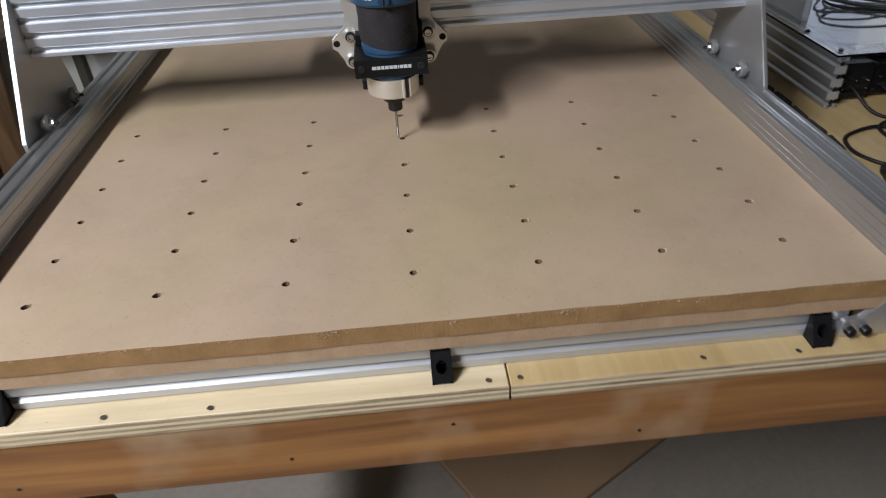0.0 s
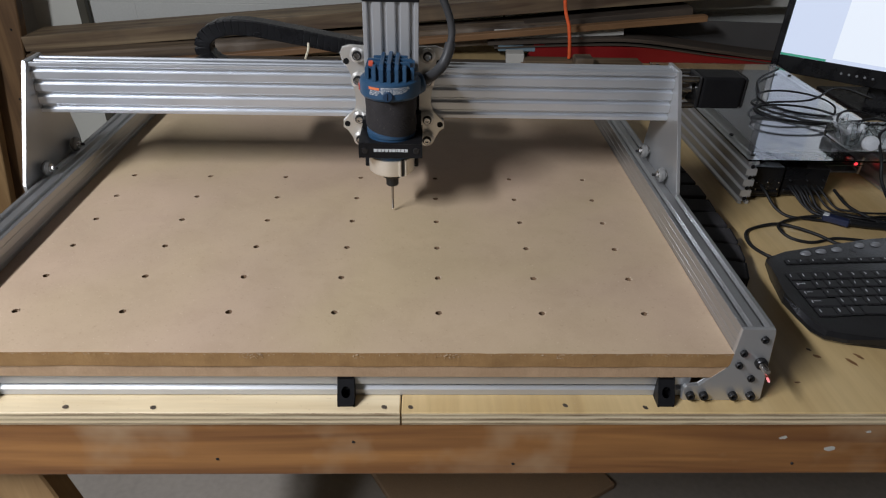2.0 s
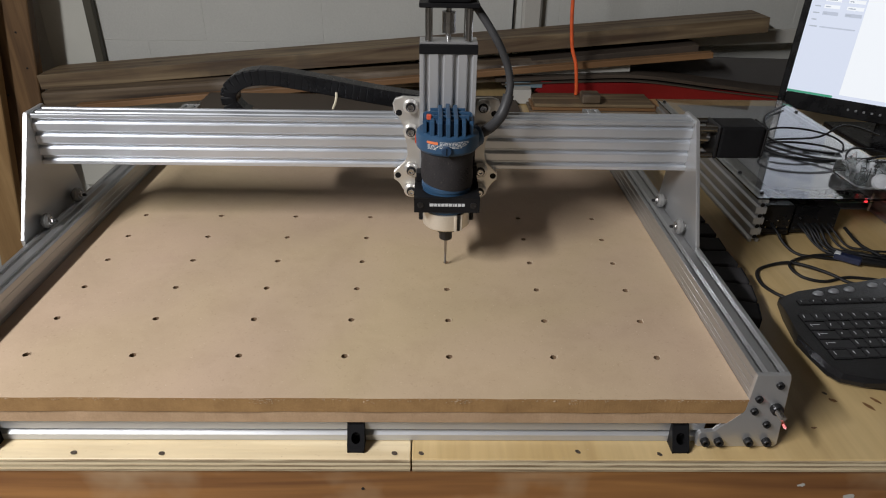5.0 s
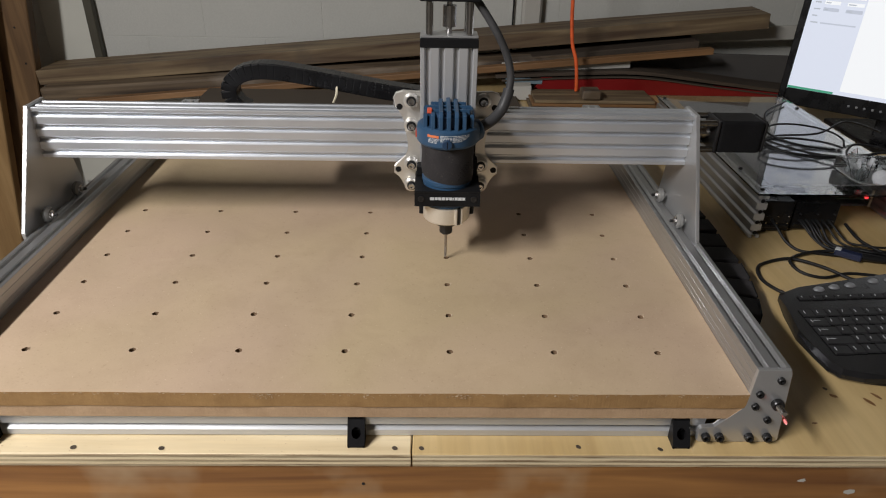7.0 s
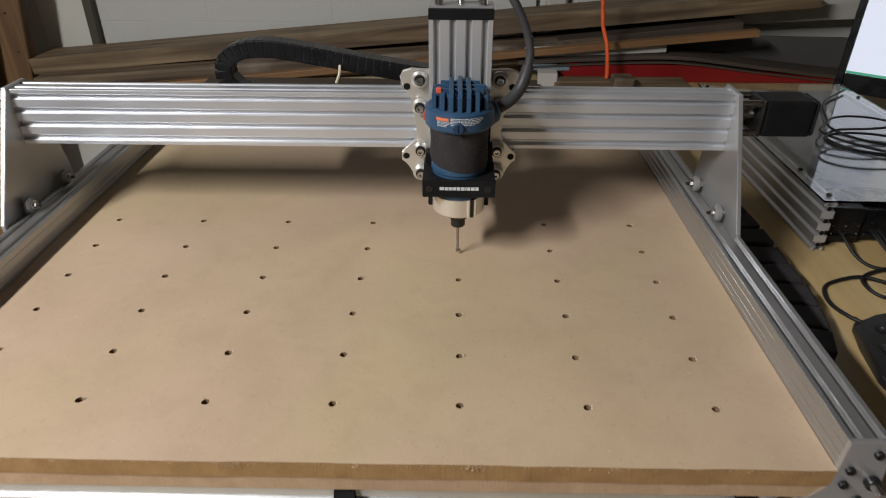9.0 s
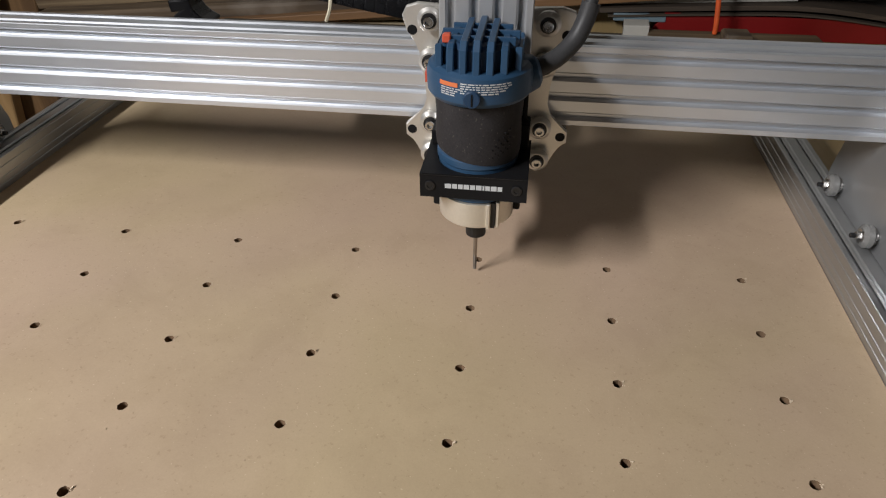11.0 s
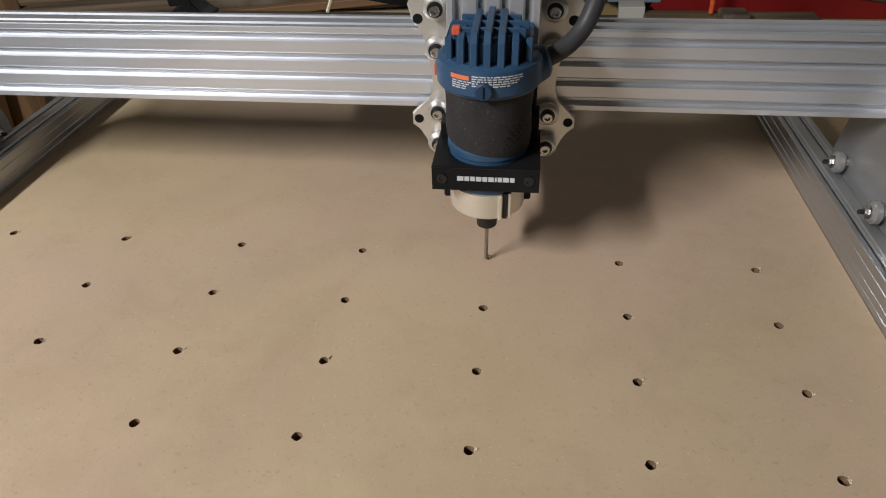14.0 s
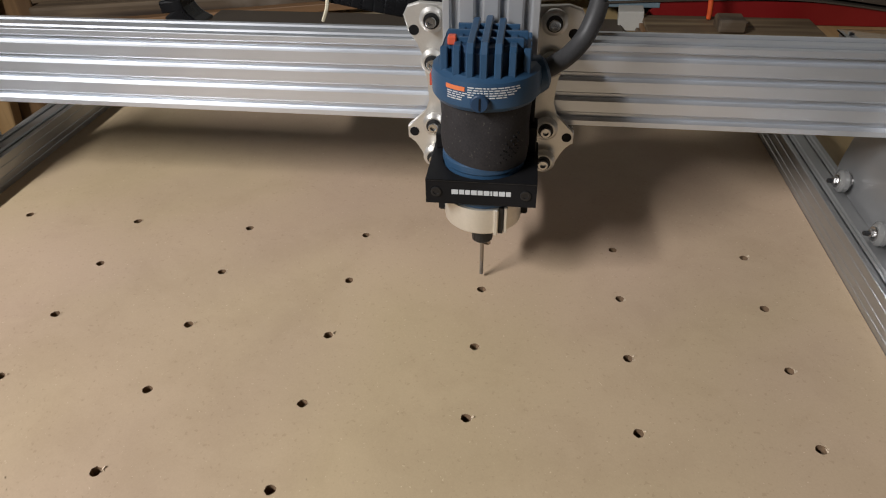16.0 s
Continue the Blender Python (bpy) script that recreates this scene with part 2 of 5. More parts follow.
M = {
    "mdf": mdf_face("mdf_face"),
    "mdf_edge": sawn("mdf_sawn_edge", (0.42, 0.25, 0.10), (0.26, 0.145, 0.054)),
    "mdf_edge2": sawn("mdf_lower_edge", (0.54, 0.375, 0.235), (0.40, 0.265, 0.155)),
    "hole": surface("hole_wall", (0.20, 0.125, 0.07), 0.9, 0, 500, 60, 0.25, 0.4, 0.0005),
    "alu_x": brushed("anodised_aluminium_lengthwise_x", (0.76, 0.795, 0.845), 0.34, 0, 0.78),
    # Same aluminium as alu_x, darkened for the rails' shade and dark reflections.
    "alu_y": brushed("shaded_aluminium_lengthwise_y", (0.48, 0.485, 0.49), 0.36, 1, 0.85),
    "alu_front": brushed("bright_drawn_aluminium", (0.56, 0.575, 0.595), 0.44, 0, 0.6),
    "alu_z": brushed("anodised_aluminium_lengthwise_z", (0.60, 0.61, 0.625), 0.34, 2),
    "alu_plate": brushed("machined_plate", (0.52, 0.525, 0.53), 0.33, 2, 0.7),
    "cast": surface("silver_cast_plate", (0.74, 0.72, 0.68), 0.34, 0.75, 500, 25, 0.05, 0.05, 0.0002),
    "steel": surface("bright_steel", (0.62, 0.61, 0.6), 0.22, 1, 500, 40, 0.08, 0.03, 0.0001),
    "dark_steel": surface("black_oxide_steel", (0.05, 0.05, 0.052), 0.38, 0.8, 500, 40, 0.15, 0.05, 0.0001),
    "black": surface("black_anodised", (0.011, 0.011, 0.012), 0.45, 0.0, 700, 30, 0.2, 0.06, 0.0002),
    "black_plastic": surface("black_plastic", (0.009, 0.009, 0.010), 0.28, 0, 900, 25, 0.2, 0.1, 0.0001),
    "rubber": surface("dusty_rubber_grip", (0.036, 0.034, 0.036), 0.6, 0, 600, 28, 0.35, 0.15, 0.0003, speck=((0.07, 0.064, 0.058), 420.0, 0.68)),
    "cable": surface("black_cable", (0.010, 0.010, 0.011), 0.5, 0, 500, 30, 0.2, 0.1, 0.0002),
    "grey_cable": surface("dark_grey_cord", (0.05, 0.05, 0.052), 0.5, 0, 500, 30, 0.2, 0.1, 0.0002),
    "blue": surface("blue_tool_plastic", (0.024, 0.068, 0.135), 0.42, 0, 800, 30, 0.12, 0.12, 0.0002),
    "blue_dark": surface("blue_vent_shade_and_cap_plastic", (0.012, 0.04, 0.09), 0.5, 0, 800, 30, 0.12, 0.1, 0.0002),
    "red_plastic": surface("red_orange_plastic", (0.62, 0.10, 0.05), 0.45, 0, 700, 30, 0.1, 0.05, 0.0001),
    "label_orange": surface("orange_label", (0.70, 0.19, 0.07), 0.5, 0, 700, 30, 0.06, 0.02, 0.0001),
    "label_white": surface("white_print", (0.55, 0.57, 0.58), 0.5, 0, 700, 30, 0.06, 0.02, 0.0001),
    "nickel": surface("satin_nickel", (0.80, 0.75, 0.66), 0.42, 0.7, 400, 30, 0.06, 0.04, 0.0001),
    "carbide": surface("carbide_cutter", (0.36, 0.32, 0.28), 0.32, 0.9, 400, 60, 0.1, 0.05, 0.0001),
    "wheel": surface("polycarbonate_wheel", (0.19, 0.19, 0.185), 0.25, 0, 500, 40, 0.06, 0.03, 0.0001),
    "ply_top": wood("plywood_face", (0.86, 0.755, 0.54), (0.74, 0.60, 0.37), 0, 0.5, 10, True, 0.8),
    "ply_edge": wood("plywood_edge", (0.58, 0.48, 0.31), (0.24, 0.17, 0.095), 0, 0.75, 120, False, 1.0),
    "ply_table": wood("plywood_bench_face", (0.66, 0.50, 0.255), (0.52, 0.365, 0.16), 1, 0.42, 9, True, 0.8, coat=0.15),
    "skirt": wood("stained_bench_timber", (0.38, 0.175, 0.050), (0.19, 0.075, 0.021), 0, 0.42, 18, True, 1.5, (0.44, 0.31, 0.18), 0.15),
    "stud_dark": wood("stained_stud", (0.20, 0.115, 0.05), (0.11, 0.06, 0.026), 2, 0.6, 20, True, 1.5),
    "brown_board": surface("dusty_brown_board", (0.075, 0.058, 0.042), 0.75, 0, 300, 5, 0.2, 0.1, 0.0004),
    "olive": surface("dark_olive_trim", (0.070, 0.064, 0.046), 0.55, 0, 300, 8, 0.15, 0.1, 0.0004),
    "kb_case": surface("glossy_black_case", (0.015, 0.015, 0.016), 0.2, 0, 900, 25, 0.2, 0.04, 0.0001),
    "stain": surface("dark_wood_knot", (0.20, 0.10, 0.04), 0.6, 0, 300, 60, 0.3, 0.2, 0.0004),
    "stud": wood("pine_stud", (0.44, 0.28, 0.125), (0.30, 0.175, 0.07), 2, 0.6, 20, True, 1.0),
    "old_board": wood("weathered_brown_board", (0.20, 0.145, 0.09), (0.06, 0.04, 0.025), 0, 0.7, 22, True, 1.2, (0.25, 0.21, 0.17)),
    "old_board_light": wood("sawn_brown_board", (0.27, 0.20, 0.115), (0.105, 0.065, 0.036), 0, 0.65, 22, True, 1.3, (0.085, 0.062, 0.042)),
    "old_board_dark": wood("dark_aged_board", (0.10, 0.075, 0.055), (0.05, 0.038, 0.028), 0, 0.7, 22, False, 1.0),
    "orange_board": wood("reddish_fir_board", (0.30, 0.165, 0.075), (0.19, 0.10, 0.042), 0, 0.55, 22, False, 1.0),
    "red_sheet": surface("red_painted_sheet", (0.24, 0.012, 0.012), 0.38, 0, 500, 6, 0.14, 0.06, 0.0002),
    "grey_sheet": surface("grey_hardboard", (0.085, 0.08, 0.076), 0.6, 0, 500, 6, 0.12, 0.1, 0.0002),
    "pale_sheet": surface("pale_dusty_sheet", (0.48, 0.47, 0.43), 0.6, 0, 500, 6, 0.1, 0.1, 0.0002),
    "pale_panel": surface("pale_painted_panel", (0.60, 0.60, 0.54), 0.6, 0, 300, 4, 0.08, 0.1, 0.0003),
    "blue_foam": surface("grey_blue_foam_board", (0.17, 0.24, 0.28), 0.7, 0, 500, 12, 0.1, 0.1, 0.0003),
    "wall": concrete_block("white_painted_block"),
    "mortar": surface("painted_mortar_joint", (0.55, 0.555, 0.52), 0.75, 0, 200, 3, 0.1, 0.4, 0.002),
    "concrete": surface("worn_concrete_floor", (0.27, 0.24, 0.205), 0.75, 0, 60, 2.2, 0.16, 0.15, 0.001),
    "ceiling": surface("unseen_dark_ceiling", (0.15, 0.12, 0.09), 0.85, 0, 100, 3, 0.15, 0.2, 0.001),
    "cardboard": surface("brown_cardboard", (0.30, 0.20, 0.115), 0.8, 0, 200, 6, 0.1, 0.15, 0.0006),
    "acrylic": clear("clear_acrylic", (0.93, 0.95, 0.95), 0.02, 1.42),
    "pcb": surface("green_circuit_board", (0.02, 0.07, 0.035), 0.4, 0, 300, 60, 0.3, 0.1, 0.0002),
    "paper": surface("grey_inner_sheet", (0.27, 0.275, 0.30), 0.6, 0, 300, 8, 0.05, 0.05, 0.0002),
    "screen": glow("lit_screen", (0.79, 0.85, 1.0), 0.86),
    "screen_grey": glow("screen_field", (0.60, 0.66, 0.76), 0.70),
    "screen_pale": glow("screen_panel_edge", (0.66, 0.72, 0.86), 0.74),
    "screen_white": glow("screen_canvas", (0.93, 0.96, 1.0), 0.95),
    "screen_green": glow("screen_status_bar", (0.05, 0.42, 0.25), 0.7),
    "led_red": glow("red_indicator_light", (1.0, 0.50, 0.54), 1.3),
    "led_board": glow("bright_red_indicator", (1.0, 0.04, 0.05), 1.8),
    "frost": surface("frosted_clear_plastic", (0.55, 0.57, 0.60), 0.22, 0, 300, 30, 0.1, 0.05, 0.0002),
    "led_glass": clear("red_glass_cap", (0.9, 0.25, 0.22), 0.15, 1.4),
    "rope": surface("orange_cord", (0.85, 0.13, 0.03), 0.6, 0, 900, 60, 0.2, 0.4, 0.0006),
    "usb_blue": surface("navy_connector", (0.012, 0.018, 0.05), 0.4, 0, 600, 40, 0.15, 0.05, 0.0002),
    "keys": surface("black_key_plastic", (0.019, 0.019, 0.020), 0.5, 0, 900, 30, 0.25, 0.12, 0.0001),
    "key_print": surface("key_legend", (0.80, 0.82, 0.84), 0.5, 0, 900, 30, 0.1, 0.0),
    "silver_key": surface("silver_key_plastic", (0.33, 0.34, 0.36), 0.33, 0.5, 900, 30, 0.1, 0.05, 0.0001),
    "dim_wall": surface("unseen_dimmed_wall", (0.16, 0.145, 0.125), 0.85, 0, 100, 2, 0.15, 0.3, 0.002),
    "dust": surface("mdf_dust", (0.50, 0.38, 0.26), 0.9, 0, 900, 60, 0.1, 0.5, 0.0005),
    "fibre": surface("pale_torn_fibre", (0.64, 0.52, 0.38), 0.9, 0, 900, 60, 0.1, 0.5, 0.0005),
    "tie": surface("cream_cable_tie", (0.72, 0.66, 0.50), 0.5, 0, 600, 30, 0.08, 0.05, 0.0001),
}
for dark in ("kb_case", "black", "black_plastic", "cable", "keys", "rubber", "grey_cable"):
    M[dark].node_tree.nodes["Principled BSDF"].inputs["Specular IOR Level"].default_value = {"black": 0.12, "rubber": 0.15, "keys": 0.3, "kb_case": 0.4}.get(dark, 0.3)
BASE = {}


# ---- mesh helpers ----
def thing(name, base=(0, 0, 0), label="", category="", group="", kind=""):
    ob = new(name)
    ob.location = base
    BASE[ob.name] = Vector(base)
    return tagged(ob, label, category, group, kind)


def part(name, bm, material, parent, label="", smooth=False):
    """One mesh under a thing or a part; the bmesh is in world metres at the rest pose."""
    base = BASE[parent.name]
    bmesh.ops.translate(bm, verts=bm.verts, vec=-base)
    me = bpy.data.meshes.new(name)
    bmesh.ops.recalc_face_normals(bm, faces=bm.faces)
    if smooth:
        for f in bm.faces:
            f.smooth = True
        for e in bm.edges:
            if len(e.link_faces) == 2 and e.calc_face_angle(0.0) > 0.55:
                e.smooth = False
    bm.to_mesh(me)
    bm.free()
    me.materials.append(material if not isinstance(material, str) else M[material])
    ob = new(name, me)
    ob.parent = parent
    BASE[ob.name] = base
    return tagged(ob, label)


def solo(name, bm, material, label, category, group="", kind="", smooth=False):
    """A thing that is one mesh."""
    me = bpy.data.meshes.new(name)
    bmesh.ops.recalc_face_normals(bm, faces=bm.faces)
    bm.to_mesh(me)
    bm.free()
    me.materials.append(M[material])
    if smooth:
        me.polygons.foreach_set("use_smooth", [True] * len(me.polygons))
    ob = new(name, me)
    BASE[ob.name] = Vector((0, 0, 0))
    return tagged(ob, label, category, group, kind)


def box(x0, x1, y0, y1, z0, z1, bevel=0.0, bm=None, m=None, seg=1):
    b = bmesh.new()
    bmesh.ops.create_cube(b, size=1.0)
    bmesh.ops.scale(b, vec=(x1 - x0, y1 - y0, z1 - z0), verts=b.verts)
    if bevel:
        bmesh.ops.bevel(b, geom=b.edges[:], offset=bevel, segments=seg, profile=0.6, affect="EDGES")
    bmesh.ops.translate(b, vec=((x0 + x1) / 2, (y0 + y1) / 2, (z0 + z1) / 2), verts=b.verts)
    if m is not None:
        bmesh.ops.transform(b, matrix=m, verts=b.verts)
    return joined(bm, b)


def joined(bm, b):
    if bm is None:
        return b
    me = bpy.data.meshes.new("tmp")
    b.to_mesh(me)
    b.free()
    bm.from_mesh(me)
    bpy.data.meshes.remove(me)
    return bm


def lathe(profile, p, axis=(0, 0, 1), seg=24, bm=None, cap=True):
    """Turned solid: (radius, height) pairs round an axis from p."""
    b = bmesh.new()
    q = Vector(axis).normalized().to_track_quat("Z", "Y").to_matrix()
    rings = []
    for r, h in profile:
        rings.append([b.verts.new(Vector(p) + q @ Vector((r * math.cos(2 * math.pi * i / seg), r * math.sin(2 * math.pi * i / seg), h))) for i in range(seg)])
    for a, c in zip(rings, rings[1:]):
        for i in range(seg):
            b.faces.new((a[i], a[(i + 1) % seg], c[(i + 1) % seg], c[i]))
    if cap:
        b.faces.new(rings[0][::-1])
        b.faces.new(rings[-1])
    return joined(bm, b)


def rod(p0, p1, r, seg=16, bm=None):
    d = Vector(p1) - Vector(p0)
    e = min(r * 0.25, d.length * 0.2)
    return lathe([(r - e, 0), (r, e), (r, d.length - e), (r - e, d.length)], p0, d, seg, bm)


def prism(outline, lo, hi, axis="x", bevel=0.0, bm=None):
    """Outline of (u, v) pairs pushed along an axis: x gives (y, z), y gives (x, z), z gives (x, y)."""
    b = bmesh.new()

    def at(u, v, w):
        return {"x": (w, u, v), "y": (u, w, v), "z": (u, v, w)}[axis]
    a = [b.verts.new(at(u, v, lo)) for u, v in outline]
    c = [b.verts.new(at(u, v, hi)) for u, v in outline]
    n = len(a)
    caps = [b.faces.new(a), b.faces.new(c[::-1])]
    for i in range(n):
        b.faces.new((a[i], c[i], c[(i + 1) % n], a[(i + 1) % n]))
    if bevel:
        edges = {e for f in caps for e in f.edges}
        bmesh.ops.bevel(b, geom=list(edges), offset=bevel, segments=1, affect="EDGES")
    return joined(bm, b)


def smooth_path(pts, n=8):
    out = []
    P = [Vector(p) for p in pts]
    for i in range(len(P) - 1):
        p0, p1, p2, p3 = P[max(i - 1, 0)], P[i], P[i + 1], P[min(i + 2, len(P) - 1)]
        for k in range(n):
            t = k / n
            out.append(0.5 * ((2 * p1) + (p2 - p0) * t + (2 * p0 - 5 * p1 + 4 * p2 - p3) * t * t + (3 * p1 - p0 - 3 * p2 + p3) * t ** 3))
    out.append(P[-1])
    return out


def tube(pts, r, seg=8, n=8, bm=None):
    path = smooth_path(pts, n)
    b = bmesh.new()
    rings = []
    side = Vector((0, 0, 1))
    for i, p in enumerate(path):
        d = (path[min(i + 1, len(path) - 1)] - path[max(i - 1, 0)]).normalized()
        s = side - d * side.dot(d)
        if s.length < 1e-4:
            s = Vector((1, 0, 0)) - d * d.x
        s.normalize()
        side = s
        w = d.cross(s)
        rings.append([b.verts.new(p + r * (math.cos(2 * math.pi * k / seg) * s + math.sin(2 * math.pi * k / seg) * w)) for k in range(seg)])
    for a, c in zip(rings, rings[1:]):
        for k in range(seg):
            b.faces.new((a[k], a[(k + 1) % seg], c[(k + 1) % seg], c[k]))
    b.faces.new(rings[0][::-1])
    b.faces.new(rings[-1])
    return joined(bm, b)


SLOT = ((-0.0046, 0), (-0.0030, -0.0017), (-0.0030, -0.0023), (-0.0055, -0.0023), (-0.0055, -0.0035), (-0.0028, -0.0060),
        (0.0028, -0.0060), (0.0055, -0.0035), (0.0055, -0.0023), (0.0030, -0.0023), (0.0030, -0.0017), (0.0046, 0))


def slotted(w, h, left=True, right=True, top=True, bottom=True, channel=""):
    """Outline of a slotted aluminium extrusion, w by h metres from its lower left corner, a slot every 20 mm; channel: the open side."""
    out = []

    def side(start, along, inward, length, slots):
        s, a, n = Vector(start), Vector(along), Vector(inward)
        c = 0.0006
        out.append(tuple(s + a * c))
        if slots == "C":
            d, lip = 0.0205, 0.0175
            for u, k in ((lip, 0), (lip, -d), (length - lip, -d), (length - lip, 0)):
                out.append(tuple(s + a * u - n * k))
        elif slots == "S":
            for k in (0.0505, 0.0585, 0.0700) if a.y > 0 else (length - 0.0700, length - 0.0585, length - 0.0505):
                for u, dep in ((-0.0007, 0), (0.0, -0.0007), (0.0007, 0)):
                    out.append(tuple(s + a * (k + u) - n * dep))
        elif slots:
            k = 0.010
            while k < length - 0.005:
                for u, dep in SLOT:
                    out.append(tuple(s + a * (k + u) - n * dep))
                k += 0.020
        out.append(tuple(s + a * (length - c)))
    side((0, 0), (1, 0), (0, 1), w, "C" if channel == "bottom" else bottom)
    side((w, 0), (0, 1), (-1, 0), h, "C" if channel == "right" else right)
    side((w, h), (-1, 0), (0, -1), w, "C" if channel == "top" else top)
    side((0, h), (0, -1), (1, 0), h, "C" if channel == "left" else left)
    return out


def shifted(outline, u, v):
    return [(a + u, b + v) for a, b in outline]


def cap_screw(p, axis, r=0.0042, h=0.004, bm=None):
    """Socket-head screw: head with a recessed hexagon."""
    b = lathe([(r * 0.2, h * 0.35), (r * 0.52, h * 0.35), (r * 0.56, h), (r * 0.9, h), (r, h * 0.85), (r, 0)], p, axis, 14, None, True)
    return joined(bm, b)


def loop_path(cx, cy, rx, ry, z, a0, a1, n=10, dz=0.0):
    return [(cx + rx * math.cos(radians(a0 + (a1 - a0) * i / n)), cy + ry * math.sin(radians(a0 + (a1 - a0) * i / n)), z + dz * math.sin(math.pi * i / n)) for i in range(n + 1)]

# ---- the room ----
ZT = -0.0745      # bench top
ZF = -0.97        # floor
WALL_Y = 1.68


def room():
    floor = solo("floor", box(-3.2, 3.4, -3.4, 1.8, ZF - 0.1, ZF), "concrete", "worn grey-brown concrete basement floor", "floor", kind="structure")
    # Unseen ceiling and outer walls, kept dark so little light bounces back in.
    solo("ceiling", box(-3.2, 3.4, -3.4, 1.8, 1.62, 1.72), "ceiling", "unseen dark ceiling closing the room", "ceiling", kind="structure")
    for nm, b in (("wall_south", (-3.2, 3.4, -3.5, -3.4)), ("wall_west", (-3.3, -3.2, -3.4, 1.8)), ("wall_east", (3.4, 3.5, -3.4, 1.8))):
        solo(nm, box(b[0], b[1], b[2], b[3], ZF, 1.62), "dim_wall", "unseen wall closing the room, dark to cut bounced light", "wall", kind="structure")
    wall = solo("wall_north", box(-3.2, 3.4, WALL_Y, WALL_Y + 0.12, ZF, 1.62), "mortar", "white-painted concrete block basement wall", "wall", kind="structure")
    bw, bh, j = 0.40, 0.20, 0.003
    me = None
    for r in range(13):
        for c in range(-6, 8):
            x = c * bw + (bw / 2 if r % 2 else 0) + 0.13
            z = ZF + r * bh
            if me is None:
                b = box(-bw / 2 + j / 2, bw / 2 - j / 2, -0.0008, 0.02, j / 2, bh - j / 2, 0.0006)
                me = bpy.data.meshes.new("block")
                b.to_mesh(me)
                b.free()
                me.materials.append(M["wall"])
            ob = new("block", me)
            ob.parent = wall
            ob.location = (x, WALL_Y, z)
    return floor


room()


def post(x, y, w, d, mat, lean, label):
    """A stud with its nail heads, leaning a little."""
    m = pose(x, y, 0, 0, lean, 0)
    t = thing("stud", (x + math.sin(radians(lean)) * ZF, y, ZF), label, "wooden post", "wall studs")
    part("timber", box(-w / 2, w / 2, -d / 2, d / 2, ZF / math.cos(radians(lean)) + 0.02, 1.60, 0.003, m=m), mat, t)
    for u, v in ((-0.02, 0.17), (0.015, 0.09), (0.03, -0.02), (-0.03, -0.12), (0.02, -0.25)):
        part("nail", lathe([(0.0003, 0.001), (0.0035, 0.0008), (0.004, -0.001)], m @ Vector((u * w / 0.105, -d / 2, v)), (0, -1, 0), 8), "dark_steel", t)
    return t


post(-0.835, 1.52, 0.131, 0.038, "stud_dark", 7.5, "stained pine stud with nail heads beside the bench")
post(-0.901, 1.45, 0.090, 0.038, "stud", 8.5, "unpainted pine stud standing beside the bench")
# trim strips and a conduit on the wall
solo("wall_strip", box(-0.650, -0.622, 1.650, 1.679, -0.5, 1.62, 0.002), "olive", "dark olive strip fixed upright on the wall", "trim", kind="structure")
solo("wall_strip", box(-0.80, -0.6505, 1.660, 1.679, -0.5, 1.62, 0.002), "pale_panel", "pale panel fixed upright on the wall", "trim", kind="structure")
solo("wall_conduit", box(0.80, 0.865, 1.64, 1.679, ZF, 1.62, 0.008), "pale_sheet", "painted upright conduit box on the wall", "conduit", kind="structure")
solo("wall_wire", tube([(0.775, 1.67, 1.6), (0.778, 1.668, 0.6), (0.772, 1.668, 0.1), (0.78, 1.668, -0.2)], 0.003), "cable", "thin black wire running down the wall", "wire")


